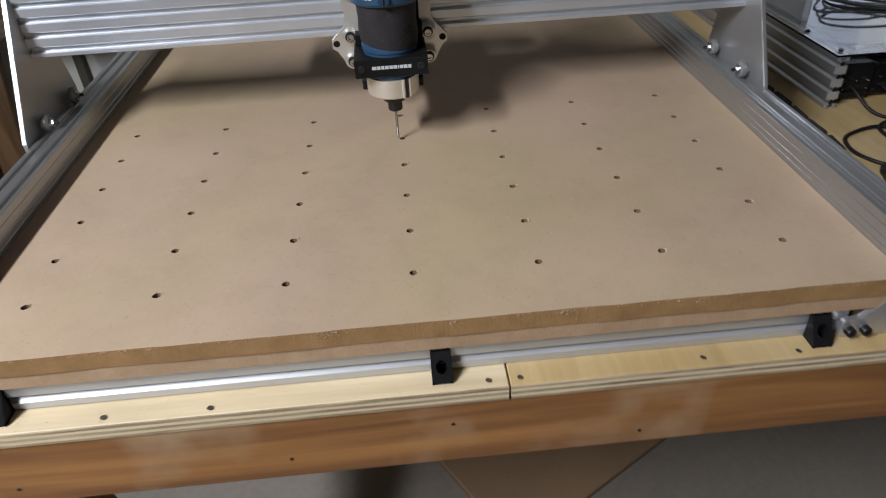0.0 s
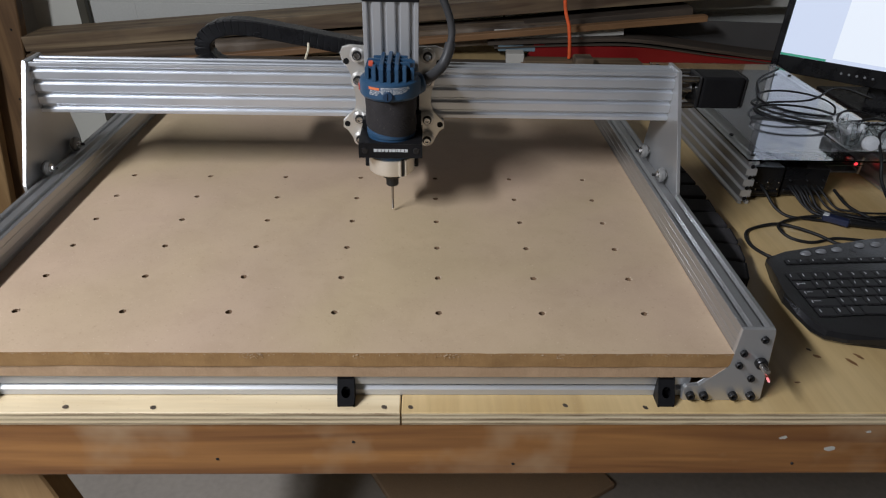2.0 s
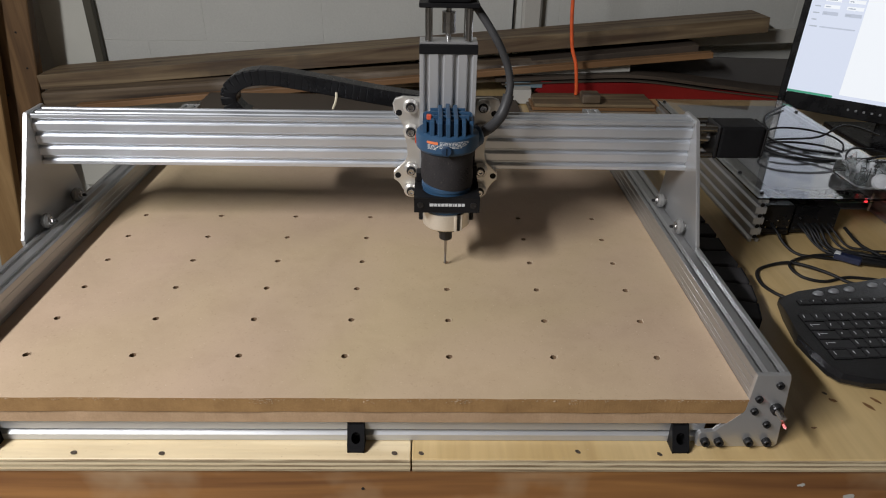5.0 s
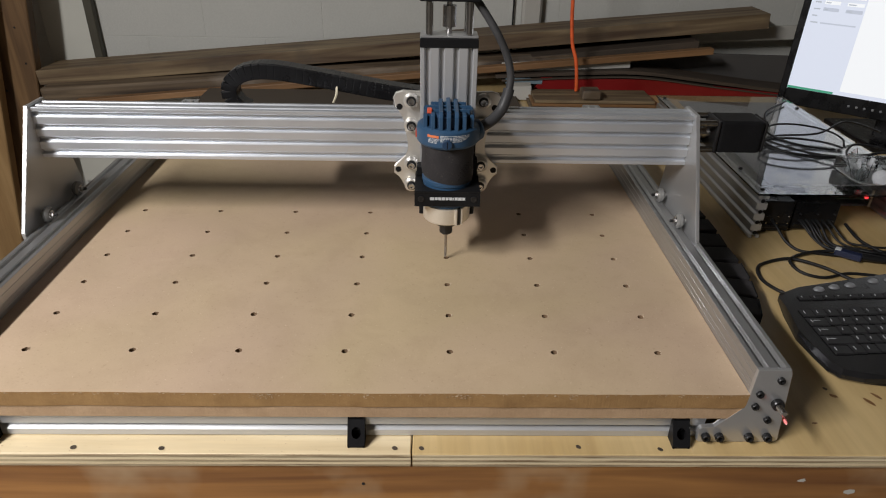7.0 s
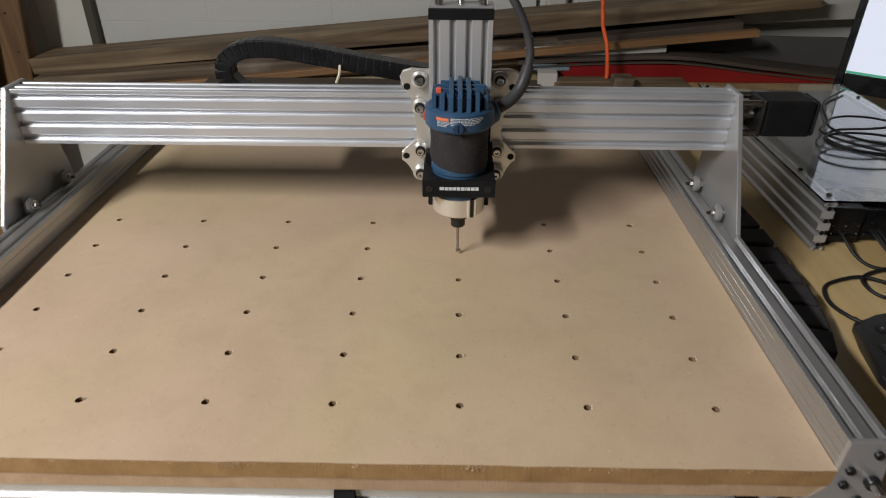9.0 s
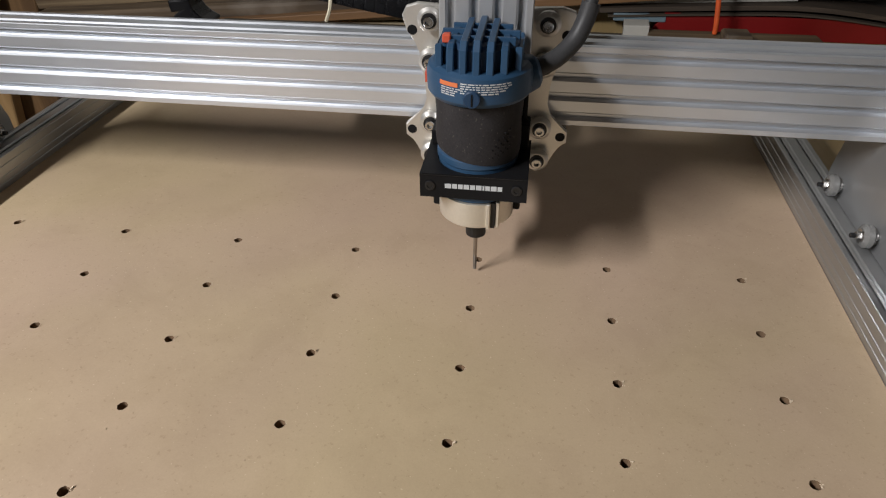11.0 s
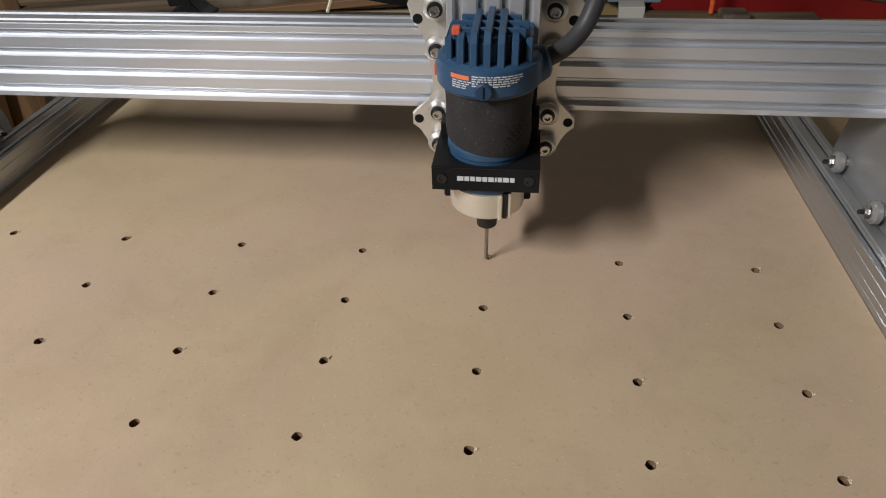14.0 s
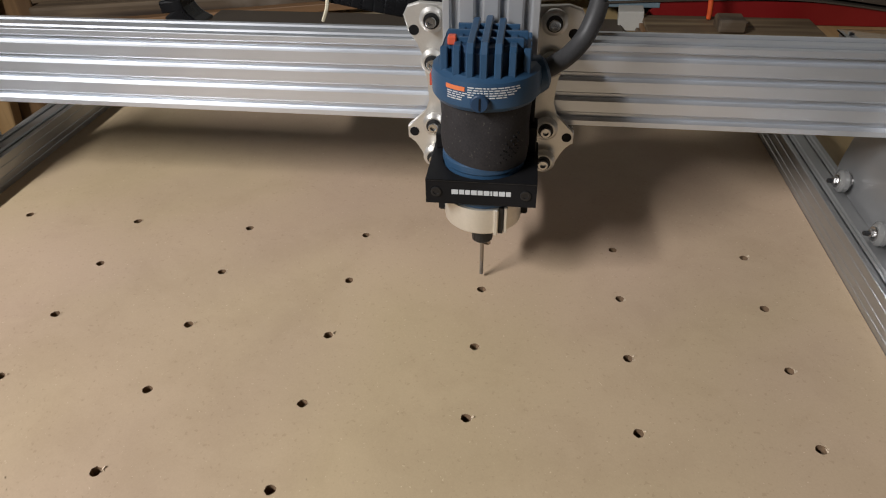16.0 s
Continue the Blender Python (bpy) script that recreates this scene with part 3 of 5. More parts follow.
# ---- the workbench ----
def bench():
    t = thing("workbench", (0.6, 0.6, ZF), "wooden workbench with a plywood top and stained timber frame", "workbench")
    sm = 0.4795
    part("top_panel", box(sm, 1.95, -0.098, 1.62, ZT - 0.019, ZT, 0.0012), "ply_table", t, "knotty yellow plywood bench top")
    part("top_panel", box(-0.19, sm - 0.0015, -0.098, 1.62, ZT - 0.019, ZT - 0.0008, 0.0012), "ply_top", t, "pale plywood bench top")
    for x0, x1 in ((-0.19, sm - 0.0015), (sm, 1.95)):
        for k, mt in enumerate(("ply_edge", "ply_top", "ply_edge", "ply_top", "ply_edge")):
            z = ZT - 0.0015 - k * 0.0035
            part("ply_layer", box(x0 + 0.0005, x1 - 0.0005, -0.0992 + (k % 2) * 0.0003, -0.0975, z - 0.0034, z), mt, t)
    part("front_rail", box(-0.21, 1.97, -0.097, -0.059, ZT - 0.110, ZT - 0.0195, 0.003, seg=2), "skirt", t, "stained pine front rail with knots and paint smears")
    part("back_rail", box(-0.21, 1.97, 1.58, 1.62, ZT - 0.110, ZT - 0.0195, 0.003), "skirt", t)
    for x in (-0.17, 0.9, 1.92):
        part("side_rail", box(x - 0.019, x + 0.019, -0.058, 1.579, ZT - 0.110, ZT - 0.0195, 0.003), "skirt", t)
    for x, y in ((-0.065, -0.038), (-0.14, 1.55), (1.88, -0.038), (1.88, 1.55)):
        lean = -12 if x < 0 and y < 0 else 0
        hl = (ZT - 0.111 - ZF) / math.cos(radians(lean))
        part("leg", box(-0.045, 0.045, -0.019, 0.019, -hl, -0.002, 0.003, m=pose(x, y, ZT - 0.112, 0, lean, 0)), "stud", t, "pine bench leg")
    for x, y in ((0.0817, -0.089), (0.1846, -0.090), (0.4585, -0.089), (0.4905, -0.089), (0.678, -0.086), (0.7755, -0.0895), (1.032, 0.02)):
        hd = lathe([(0.0003, 0.0002), (0.0016, 0.00022), (0.0026, 0.0006), (0.0036, 0.0003)], (x, y, ZT), (0.15, 0.1, 1), 9)
        part("screw", hd, "old_board_dark", t, "sunken screw with torn wood")
    for x, z in ((0.42, -0.125), (0.25, -0.155), (0.98, -0.165), (-0.03, -0.16), (1.25, -0.14), (0.62, -0.165), (-0.06, -0.115)):
        part("nail", lathe([(0.0003, 0.001), (0.0019, 0.0008), (0.0023, -0.001)], (x, -0.097, z), (0, -1, 0), 10), "dark_steel", t)
    return t


bench()


def knot(cx, cy, rx, ry, turn):
    b = bmesh.new()
    rnd = random.Random(int(cx * 977))
    vs = []
    for i in range(14):
        a = 2 * math.pi * i / 14
        k = 0.75 + 0.35 * rnd.random()
        u, v = rx * k * math.cos(a), ry * k * math.sin(a)
        vs.append(b.verts.new((cx + u * math.cos(turn) - v * math.sin(turn), cy + u * math.sin(turn) + v * math.cos(turn), ZT + 0.0004)))
    b.faces.new(vs)
    return solo("wood_knot", b, "stain", "dark knot in the plywood bench top", "knot", "plywood knots")


for kn in ((1.036, 0.006, 0.006, 0.0035, -0.3), (1.078, -0.006, 0.0035, 0.010, 0.5), (1.094, 0.006, 0.003, 0.008, 0.6), (0.985, -0.045, 0.004, 0.002, 0.1), (1.085, 0.265, 0.006, 0.003, 0.2)):
    knot(*kn)


def paint_patch(cx, z, w, h):
    b = bmesh.new()
    rnd = random.Random(int(cx * 1000))
    vs = [b.verts.new((cx + w * (0.6 + 0.4 * rnd.random()) * math.cos(a), -0.0973, z + h * (0.5 + 0.5 * rnd.random()) * math.sin(a))) for a in [i * math.pi / 6 for i in range(12)]]
    b.faces.new(vs)
    return b


for px, pz, pw, ph in ((0.955, -0.118, 0.006, 0.004), (1.02, -0.138, 0.011, 0.006), (1.06, -0.108, 0.004, 0.003)):
    solo("paint_spot", paint_patch(px, pz, pw, ph), "pale_sheet", "pale paint spot on the bench front rail", "paint spot", "paint spots")

# ---- under the bench ----
solo("cardboard_sheet", box(-0.27, 0.27, -0.2, 0.2, 0.0, 0.022, 0.003, m=pose(0.69, 0.54, ZF, 0, 0, 31)), "cardboard", "flattened brown cardboard carton on the floor", "cardboard")
solo("storage_tub", prism([(-0.30, 0), (0.30, 0), (0.34, 0.34), (-0.34, 0.34)], 0.75, 1.15, "y", 0.01), "pale_sheet", "pale plastic tub under the bench", "tub").location = (-0.12, 0, ZF)

# ---- spoilboard ----
S, SY = 0.131, 0.0786
BX0, BX1, BY0, BY1 = -0.0648, 0.8715, -0.0775, 0.905


def spoilboard():
    t = thing("spoilboard", (0.4, 0.4, -0.0205), "tan MDF spoilboard drilled with a grid of holes", "board")
    b = bmesh.new()
    rnd = random.Random(4)
    n = 36
    outer = []
    # uneven, chipped front edge
    for i in range(n + 1):
        u = i / n
        x = BX0 + (BX1 - BX0) * u
        outer.append((x, BY0 + 0.0012 * (rnd.random() - 0.5)))
    outer += [(BX1, BY1), (BX0, BY1)]
    top = [b.verts.new((x, y, 0)) for x, y in outer]
    low = [b.verts.new((x, y, -0.0204)) for x, y in outer]
    edges = [b.edges.new((top[i], top[(i + 1) % len(top)])) for i in range(len(top))]
    holes = []
    for i in range(7):
        for j in range(6):
            cx, cy, r, seg = i * S, j * SY, 0.0042, 14
            ring = [b.verts.new((cx + r * (0.9 + 0.2 * rnd.random()) * math.cos(2 * math.pi * k / seg), cy + r * (0.9 + 0.2 * rnd.random()) * math.sin(2 * math.pi * k / seg), 0)) for k in range(seg)]
            edges += [b.edges.new((ring[k], ring[(k + 1) % seg])) for k in range(seg)]
            b2 = bmesh.new()
            holes.append(b2)
            up = [b2.verts.new(v.co) for v in ring]
            dn = [b2.verts.new((v.co.x, v.co.y, -0.012)) for v in ring]
            for k in range(seg):
                b2.faces.new((up[k], dn[k], dn[(k + 1) % seg], up[(k + 1) % seg]))
            b2.faces.new(dn)
    bmesh.ops.triangle_fill(b, use_beauty=True, edges=edges)
    bx = bmesh.new()
    a = [bx.verts.new(v.co) for v in top]
    c = [bx.verts.new(v.co) for v in low]
    for i in range(len(a)):
        k = (i + 1) % len(a)
        bx.faces.new((a[i], a[k], c[k], c[i]))
    bx.faces.new(c)
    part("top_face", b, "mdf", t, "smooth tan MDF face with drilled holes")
    part("sawn_edge", bx, "mdf_edge", t, "dark sawn MDF edge")
    for b2 in holes:
        part("drilled_hole", b2, "hole", t)
    # fibres torn up at some holes
    for i in range(7):
        for j in range(6):
            if rnd.random() < 0.75:
                f = bmesh.new()
                cx, cy = i * S + 0.0035, j * SY + 0.001
                for k in range(5):
                    aa = rnd.uniform(-0.9, 1.2)
                    p = Vector((cx - 0.0008 + 0.0010 * math.cos(aa), cy - 0.0008 + 0.0032 * math.sin(aa), rnd.uniform(-0.0016, 0.0)))
                    q = p + Vector((rnd.uniform(0.0004, 0.0024), rnd.uniform(-0.0012, 0.0016), rnd.uniform(0.0006, 0.0018)))
                    wv = rnd.uniform(0.0010, 0.0022)
                    vs = [f.verts.new(p), f.verts.new(p + Vector((0.0002, wv, 0))), f.verts.new(q + Vector((0, wv * 0.7, 0.0002))), f.verts.new(q)]
                    f.faces.new(vs)
                part("torn_fibre", f, "fibre", t)
    return t


spoilboard()
lower = solo("base_board", box(BX0, BX1 - 0.004, BY0 + 0.0015, BY1, -0.0382, -0.0208, 0.0006), "mdf_edge2", "second MDF board under the spoilboard", "board")
# torn flakes and fuzz along the sawn top edge
rf = random.Random(12)
fz = bmesh.new()
for k in range(520):
    x = rf.uniform(BX0, BX1)
    y, z, w = BY0 - rf.uniform(-0.0006, 0.0008), rf.uniform(-0.003, 0.0002), rf.uniform(0.0004, 0.0022)
    if k > 380:
        x, z = rf.choice((0.525, 0.541, 0.30, 0.312, 0.668, 0.43)) + rf.uniform(-0.007, 0.007), rf.uniform(-0.008, -0.001)
    v = [fz.verts.new((x + rf.uniform(-w, w), y - rf.uniform(0, 0.0009), z + rf.uniform(-0.0006, 0.0009))) for q in range(4)]
    for f in ((0, 1, 2), (0, 1, 3), (1, 2, 3), (2, 0, 3)):
        fz.faces.new([v[q] for q in f])
solo("edge_fuzz", fz, "dust", "torn fibres along the spoilboard edge", "fibres", kind="stuff")


# ---- machine frame ----
YR0, YR1 = -0.071, 0.929


def side_rail(x0, flip, label):
    t = thing("side_rail_beam", (x0, YR0, ZT), label, "rail", "machine side rails")
    o = shifted(slotted(0.040, 0.080, left="S", right="S", channel="left" if flip else "right"), x0, -0.0437)
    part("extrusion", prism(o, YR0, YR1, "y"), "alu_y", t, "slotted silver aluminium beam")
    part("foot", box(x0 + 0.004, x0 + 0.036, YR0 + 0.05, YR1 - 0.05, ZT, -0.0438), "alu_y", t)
    return t


side_rail(0.8720, False, "silver slotted aluminium side rail of the router table")
side_rail(-0.1050, True, "silver slotted aluminium side rail of the router table")


def corner_plate(mirror, y0, y1):
    pts = [(0.8720, 0.0365), (0.9105, 0.0365), (0.9125, 0.030), (0.9215, -0.0705), (0.9185, -0.0743), (0.8255, -0.0743), (0.8225, -0.0715),
           (0.8225, -0.0535), (0.8250, -0.0505), (0.8405, -0.0505), (0.8690, -0.0205), (0.8708, -0.0160), (0.8715, 0.0095)]
    bolts = [(0.9010, 0.0225), (0.8815, 0.0020), (0.8805, -0.0165), (0.9000, -0.0370), (0.8315, -0.0640), (0.8480, -0.0640), (0.8840, -0.0640), (0.9060, -0.0640)]
    if mirror:
        pts = [(0.807 - x, z) for x, z in pts][::-1]
        bolts = [(0.807 - x, z) for x, z in bolts]
    t = thing("corner_plate", (sum(p[0] for p in pts) / len(pts), y0, ZT), "bare aluminium end plate bolted to the rail end", "end plate", "machine end plates")
    part("plate", prism(pts, y0, y1, "y", 0.0007), "alu_plate", t)
    for i, (x, z) in enumerate(bolts):
        part("bolt", cap_screw((x, y0, z), (0, -1, 0), 0.0044 if i < 4 else 0.0053, 0.004 if i < 4 else 0.0065), "dark_steel", t)
    return t


corner_plate(False, -0.0772, -0.0712)
corner_plate(True, -0.0772, -0.0712)
corner_plate(False, 0.9292, 0.9352)
corner_plate(True, 0.9292, 0.9352)


def cross_beam(y0):
    t = thing("cross_beam", (0.4, y0, ZT), "slotted aluminium cross beam under the spoilboard", "beam", "machine cross beams")
    o = [(y0 + 0.0006, -0.0742), (y0 + 0.0394, -0.0742), (y0 + 0.040, -0.0736), (y0 + 0.040, -0.0390), (y0 + 0.0394, -0.0384), (y0 + 0.0006, -0.0384),
         (y0, -0.0390), (y0, -0.0560), (y0 + 0.0012, -0.0572), (y0 + 0.0062, -0.0582), (y0 + 0.0062, -0.0616), (y0, -0.0652), (y0, -0.0736)]
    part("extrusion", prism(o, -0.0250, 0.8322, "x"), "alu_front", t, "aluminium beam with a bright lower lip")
    # Dark strip laid in the slot in place of the shade there.
    part("slot_shade", box(-0.0245, 0.8318, y0 + 0.0050, y0 + 0.0060, -0.0614, -0.0584), "dark_steel", t)
    return t


for yy in (-0.0685, 0.25, 0.57, 0.88):
    cross_beam(yy)


def bracket(x0):
    """Black corner bracket with a big oval hole, screwed to bench and beam."""
    t = thing("angle_bracket", (x0, -0.085, ZT), "black plastic corner bracket screwed to the bench", "bracket", "black brackets")
    w, b = 0.0205, None
    y0 = -0.0885
    o = [(y0, ZT), (y0 + 0.020, ZT), (y0 + 0.020, -0.0425), (y0 + 0.0165, -0.0425), (y0 + 0.0, ZT + 0.004)]
    b = prism(o, x0, x0 + 0.0025, "x", 0.0004)
    b = prism(o, x0 + w - 0.0025, x0 + w, "x", 0.0004, b)
    b = box(x0, x0 + w, y0 + 0.0165, y0 + 0.020, ZT, -0.0425, 0.0004, b)
    b = box(x0, x0 + w, y0, y0 + 0.020, ZT, ZT + 0.0035, 0.0004, b)
    part("body", b, "black", t)
    # sloping face with its hole
    f = bmesh.new()
    seg = 20
    c0, up = Vector((x0 + w / 2, y0 + 0.0075, -0.0580)), Vector((0, 0.0165, 0.0280)).normalized()
    sd = Vector((1, 0, 0))
    sq, ov = [], []
    for k in range(seg):
        a = 2 * math.pi * k / seg
        cx, cy = math.cos(a), math.sin(a)
        m_ = max(abs(cx), abs(cy))
        sq.append(f.verts.new(c0 + sd * (cx / m_ * w / 2) + up * (cy / m_ * 0.0160)))
        ov.append(f.verts.new(c0 + sd * (cx * 0.0055) + up * (cy * 0.0070)))
    for k in range(seg):
        f.faces.new((sq[k], sq[(k + 1) % seg], ov[(k + 1) % seg], ov[k]))
    part("face", f, "black", t)
    part("screw", cap_screw((x0 + w / 2, y0 + 0.0165, -0.056), (0, -1, 0), 0.0042, 0.003), "dark_steel", t)
    return t


for bx in (0.4025, 0.7905, -0.0310):
    bracket(bx)


def lead_screw_end():
    """Threaded rod end with a nut and a red glass cap, at the rail end."""
    t = thing("screw_end", (0.899, -0.09, -0.006), "steel lead screw end with lock collar and red lit tip", "lead screw")
    p = Vector((0.9050, -0.0772, -0.0120))
    part("collar", lathe([(0.0035, 0), (0.0070, 0), (0.0073, 0.001), (0.0073, 0.006), (0.0066, 0.007), (0.0040, 0.007)], p, (0, -1, 0), 20), "dark_steel", t)
    thr = []
    for k in range(13):
        thr += [(0.0040, 0.007 + k * 0.0010), (0.0033, 0.0075 + k * 0.0010)]
    part("thread", lathe(thr, p, (0, -1, 0), 14), "steel", t)
    part("tip_guard", lathe([(0.0020, 0.019), (0.0023, 0.0205), (0.0023, 0.025), (0.0014, 0.0265)], p, (0.08, -1, -0.35), 12), "led_glass", t, "red glass tip")
    part("glow", lathe([(0.0006, 0.021), (0.0010, 0.0225), (0.0010, 0.0255), (0.0004, 0.0272)], p, (0.08, -1, -0.35), 8), "led_red", t, "glowing red core")
    return t


lead_screw_end()

# ---- moving gantry (rest pose: 3.5 s) ----
GX0, GX1, GYF, GZ0 = -0.108, 0.9045, 0.332, 0.1235


def v_wheel(t, x, y, z, inward, bolt_len=0.012):
    ax = (inward, 0, 0)
    w = part("wheel", lathe([(0.0045, -0.0055), (0.0090, -0.0055), (0.0120, -0.0025), (0.0120, 0.0025), (0.0090, 0.0055), (0.0045, 0.0055)], (x, y, z), ax, 22), "wheel", t, "white polycarbonate V wheel", True)
    part("bearing", lathe([(0.0025, 0.0050), (0.0075, 0.0052), (0.0070, 0.0068), (0.0030, 0.0070)], (x, y, z), ax, 16), "steel", w)
    part("nut", lathe([(0.0045, 0.0070), (0.0045, 0.0100), (0.0030, 0.0105)], (x, y, z), ax, 6), "steel", w)
    part("bolt", rod((x - inward * 0.010, y, z), (x + inward * (0.0115 + bolt_len * 0.3), y, z), 0.0025, 10), "dark_steel", w)


def gantry():
    t = thing("gantry", (0.4, GYF, 0.035), "silver aluminium gantry bridging the router table on wheels", "gantry")
    o = [(GYF + a, GZ0 + b) for a, b in slotted(0.040, 0.080, channel="right")]
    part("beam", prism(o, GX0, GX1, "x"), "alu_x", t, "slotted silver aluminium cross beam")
    side = [(GYF - 0.004, GZ0 + 0.0835), (GYF + 0.044, GZ0 + 0.0835), (GYF + 0.050, GZ0 + 0.078), (GYF + 0.092, 0.050), (GYF + 0.092, 0.030), (GYF + 0.086, 0.022),
            (GYF - 0.088, 0.022), (GYF - 0.098, 0.028), (GYF - 0.099, 0.040), (GYF - 0.006, GZ0 + 0.079)]
    for x0, x1, inn, wx in ((GX0 - 0.006, GX0 - 0.0003, 1, -0.0985), (GX1 + 0.0003, GX1 + 0.006, -1, 0.8945)):
        pl = part("side_plate", prism(side, x0, x1, "x", 0.0006), "alu_plate", t, "bare aluminium side plate with slanted edge")
        for dy in (-0.047, 0.052):
            v_wheel(t, wx, GYF + dy, 0.0475, inn)
            part("spacer", rod((wx - inn * 0.0055, GYF + dy, 0.0475), (x1 if inn > 0 else x0, GYF + dy, 0.0475), 0.0045, 12), "steel", t)
        for k in (0.015, 0.035, 0.055, 0.072):
            part("bolt", cap_screw((x0 if inn > 0 else x1, GYF + 0.020, GZ0 + k), (-inn, 0, 0)), "dark_steel", pl)
    # drive motor on the right end
    mz, my = GZ0 + 0.048, GYF + 0.022
    for sy in (-0.0210, 0.0210):
        for sz in (-0.0210, 0.0210):
            part("standoff", rod((GX1 + 0.006, my + sy, mz + sz), (GX1 + 0.038, my + sy, mz + sz), 0.0050, 14), "steel", t)
    part("coupler", lathe([(0.004, 0), (0.0095, 0.0), (0.0095, 0.011), (0.0085, 0.0115), (0.0085, 0.0135), (0.0095, 0.014), (0.0095, 0.025), (0.004, 0.025)], (GX1 + 0.010, my, mz), (1, 0, 0), 20), "steel", t)
    mot = part("motor", box(GX1 + 0.044, GX1 + 0.112, my - 0.0255, my + 0.0255, mz - 0.0255, mz + 0.0255, 0.004, seg=2), "black", t, "black stepper motor")
    part("flange", box(GX1 + 0.038, GX1 + 0.0438, my - 0.0260, my + 0.0260, mz - 0.0260, mz + 0.0260, 0.002), "dark_steel", mot)
    part("end_cap", box(GX1 + 0.1122, GX1 + 0.119, my - 0.0250, my + 0.0250, mz - 0.0250, mz + 0.0250, 0.004), "black_plastic", mot)
    return t


GANTRY = gantry()

XC = 0.507


def lobe_outline(side):
    """Left or right edge of the cast plate, from top to bottom, in x from the plate's middle and z."""
    e = [(0.040, 0.240), (0.066, 0.2415), (0.077, 0.238), (0.081, 0.230), (0.077, 0.216), (0.068, 0.206), (0.064, 0.196), (0.064, 0.182), (0.059, 0.168),
         (0.058, 0.150), (0.062, 0.138), (0.072, 0.128), (0.081, 0.122), (0.081, 0.110), (0.073, 0.106), (0.068, 0.098), (0.064, 0.085), (0.054, 0.080), (0.045, 0.082)]
    return [(XC + side * a, b) for a, b in e]


def carriage():
    t = thing("carriage", (XC, GYF, GZ0), "silver cast wheel plate carrying the spindle axis", "carriage")
    left, right = lobe_outline(-1), lobe_outline(1)
    o = left[::-1] + right
    part("plate", prism(o, 0.3185, 0.3255, "y", 0.0012), "cast", t, "lobed silver plate")
    part("back_plate", prism([(x, min(z, 0.212)) for x, z in o if 0.09 < z < 0.249], GYF + 0.046, GYF + 0.052, "y", 0.001), "cast", t, "lobed silver plate behind the beam")
    for sx in (-1, 1):
        for z in (0.2294, 0.1914, 0.1290, 0.0945):
            w = part("wheel", lathe([(0.0030, -0.0050), (0.0085, -0.0050), (0.0115, -0.0020), (0.0115, 0.0020), (0.0085, 0.0050), (0.0030, 0.0050)], (XC + sx * 0.0535, 0.3110, z), (0, -1, 0), 20), "cast", t, "", True)
            part("washer", lathe([(0.0030, 0), (0.0072, 0), (0.0072, 0.0012), (0.0030, 0.0012)], (XC + sx * 0.0535, 0.3058, z), (0, -1, 0), 18), "dark_steel", w)
            part("bolt", cap_screw((XC + sx * 0.0535, 0.3045, z), (0, -1, 0), 0.0050, 0.0045), "steel", w)
        for z, dx in ((0.2170, 0.0715), (0.1165, 0.0745)):
            part("bolt_hole", lathe([(0.0003, 0.0004), (0.0044, 0.0006), (0.0048, 0.0)], (XC + sx * dx, 0.3184, z), (0, -1, 0), 16), "black", t)
    for sx in (-1, 1):
        for z in (GZ0 + 0.092, GZ0 - 0.0125):
            part("beam_wheel", lathe([(0.003, -0.0055), (0.0090, -0.0055), (0.0120, -0.0025), (0.0120, 0.0025), (0.0090, 0.0055), (0.003, 0.0055)], (XC + sx * 0.070, GYF + 0.012, z), (0, 1, 0), 20), "wheel", t, "V wheel on the beam edge", True)
            part("axle", rod((XC + sx * 0.070, 0.3256, z), (XC + sx * 0.070, GYF + 0.046, z), 0.0025, 10), "steel", t)
    return t


CARRIAGE = carriage()


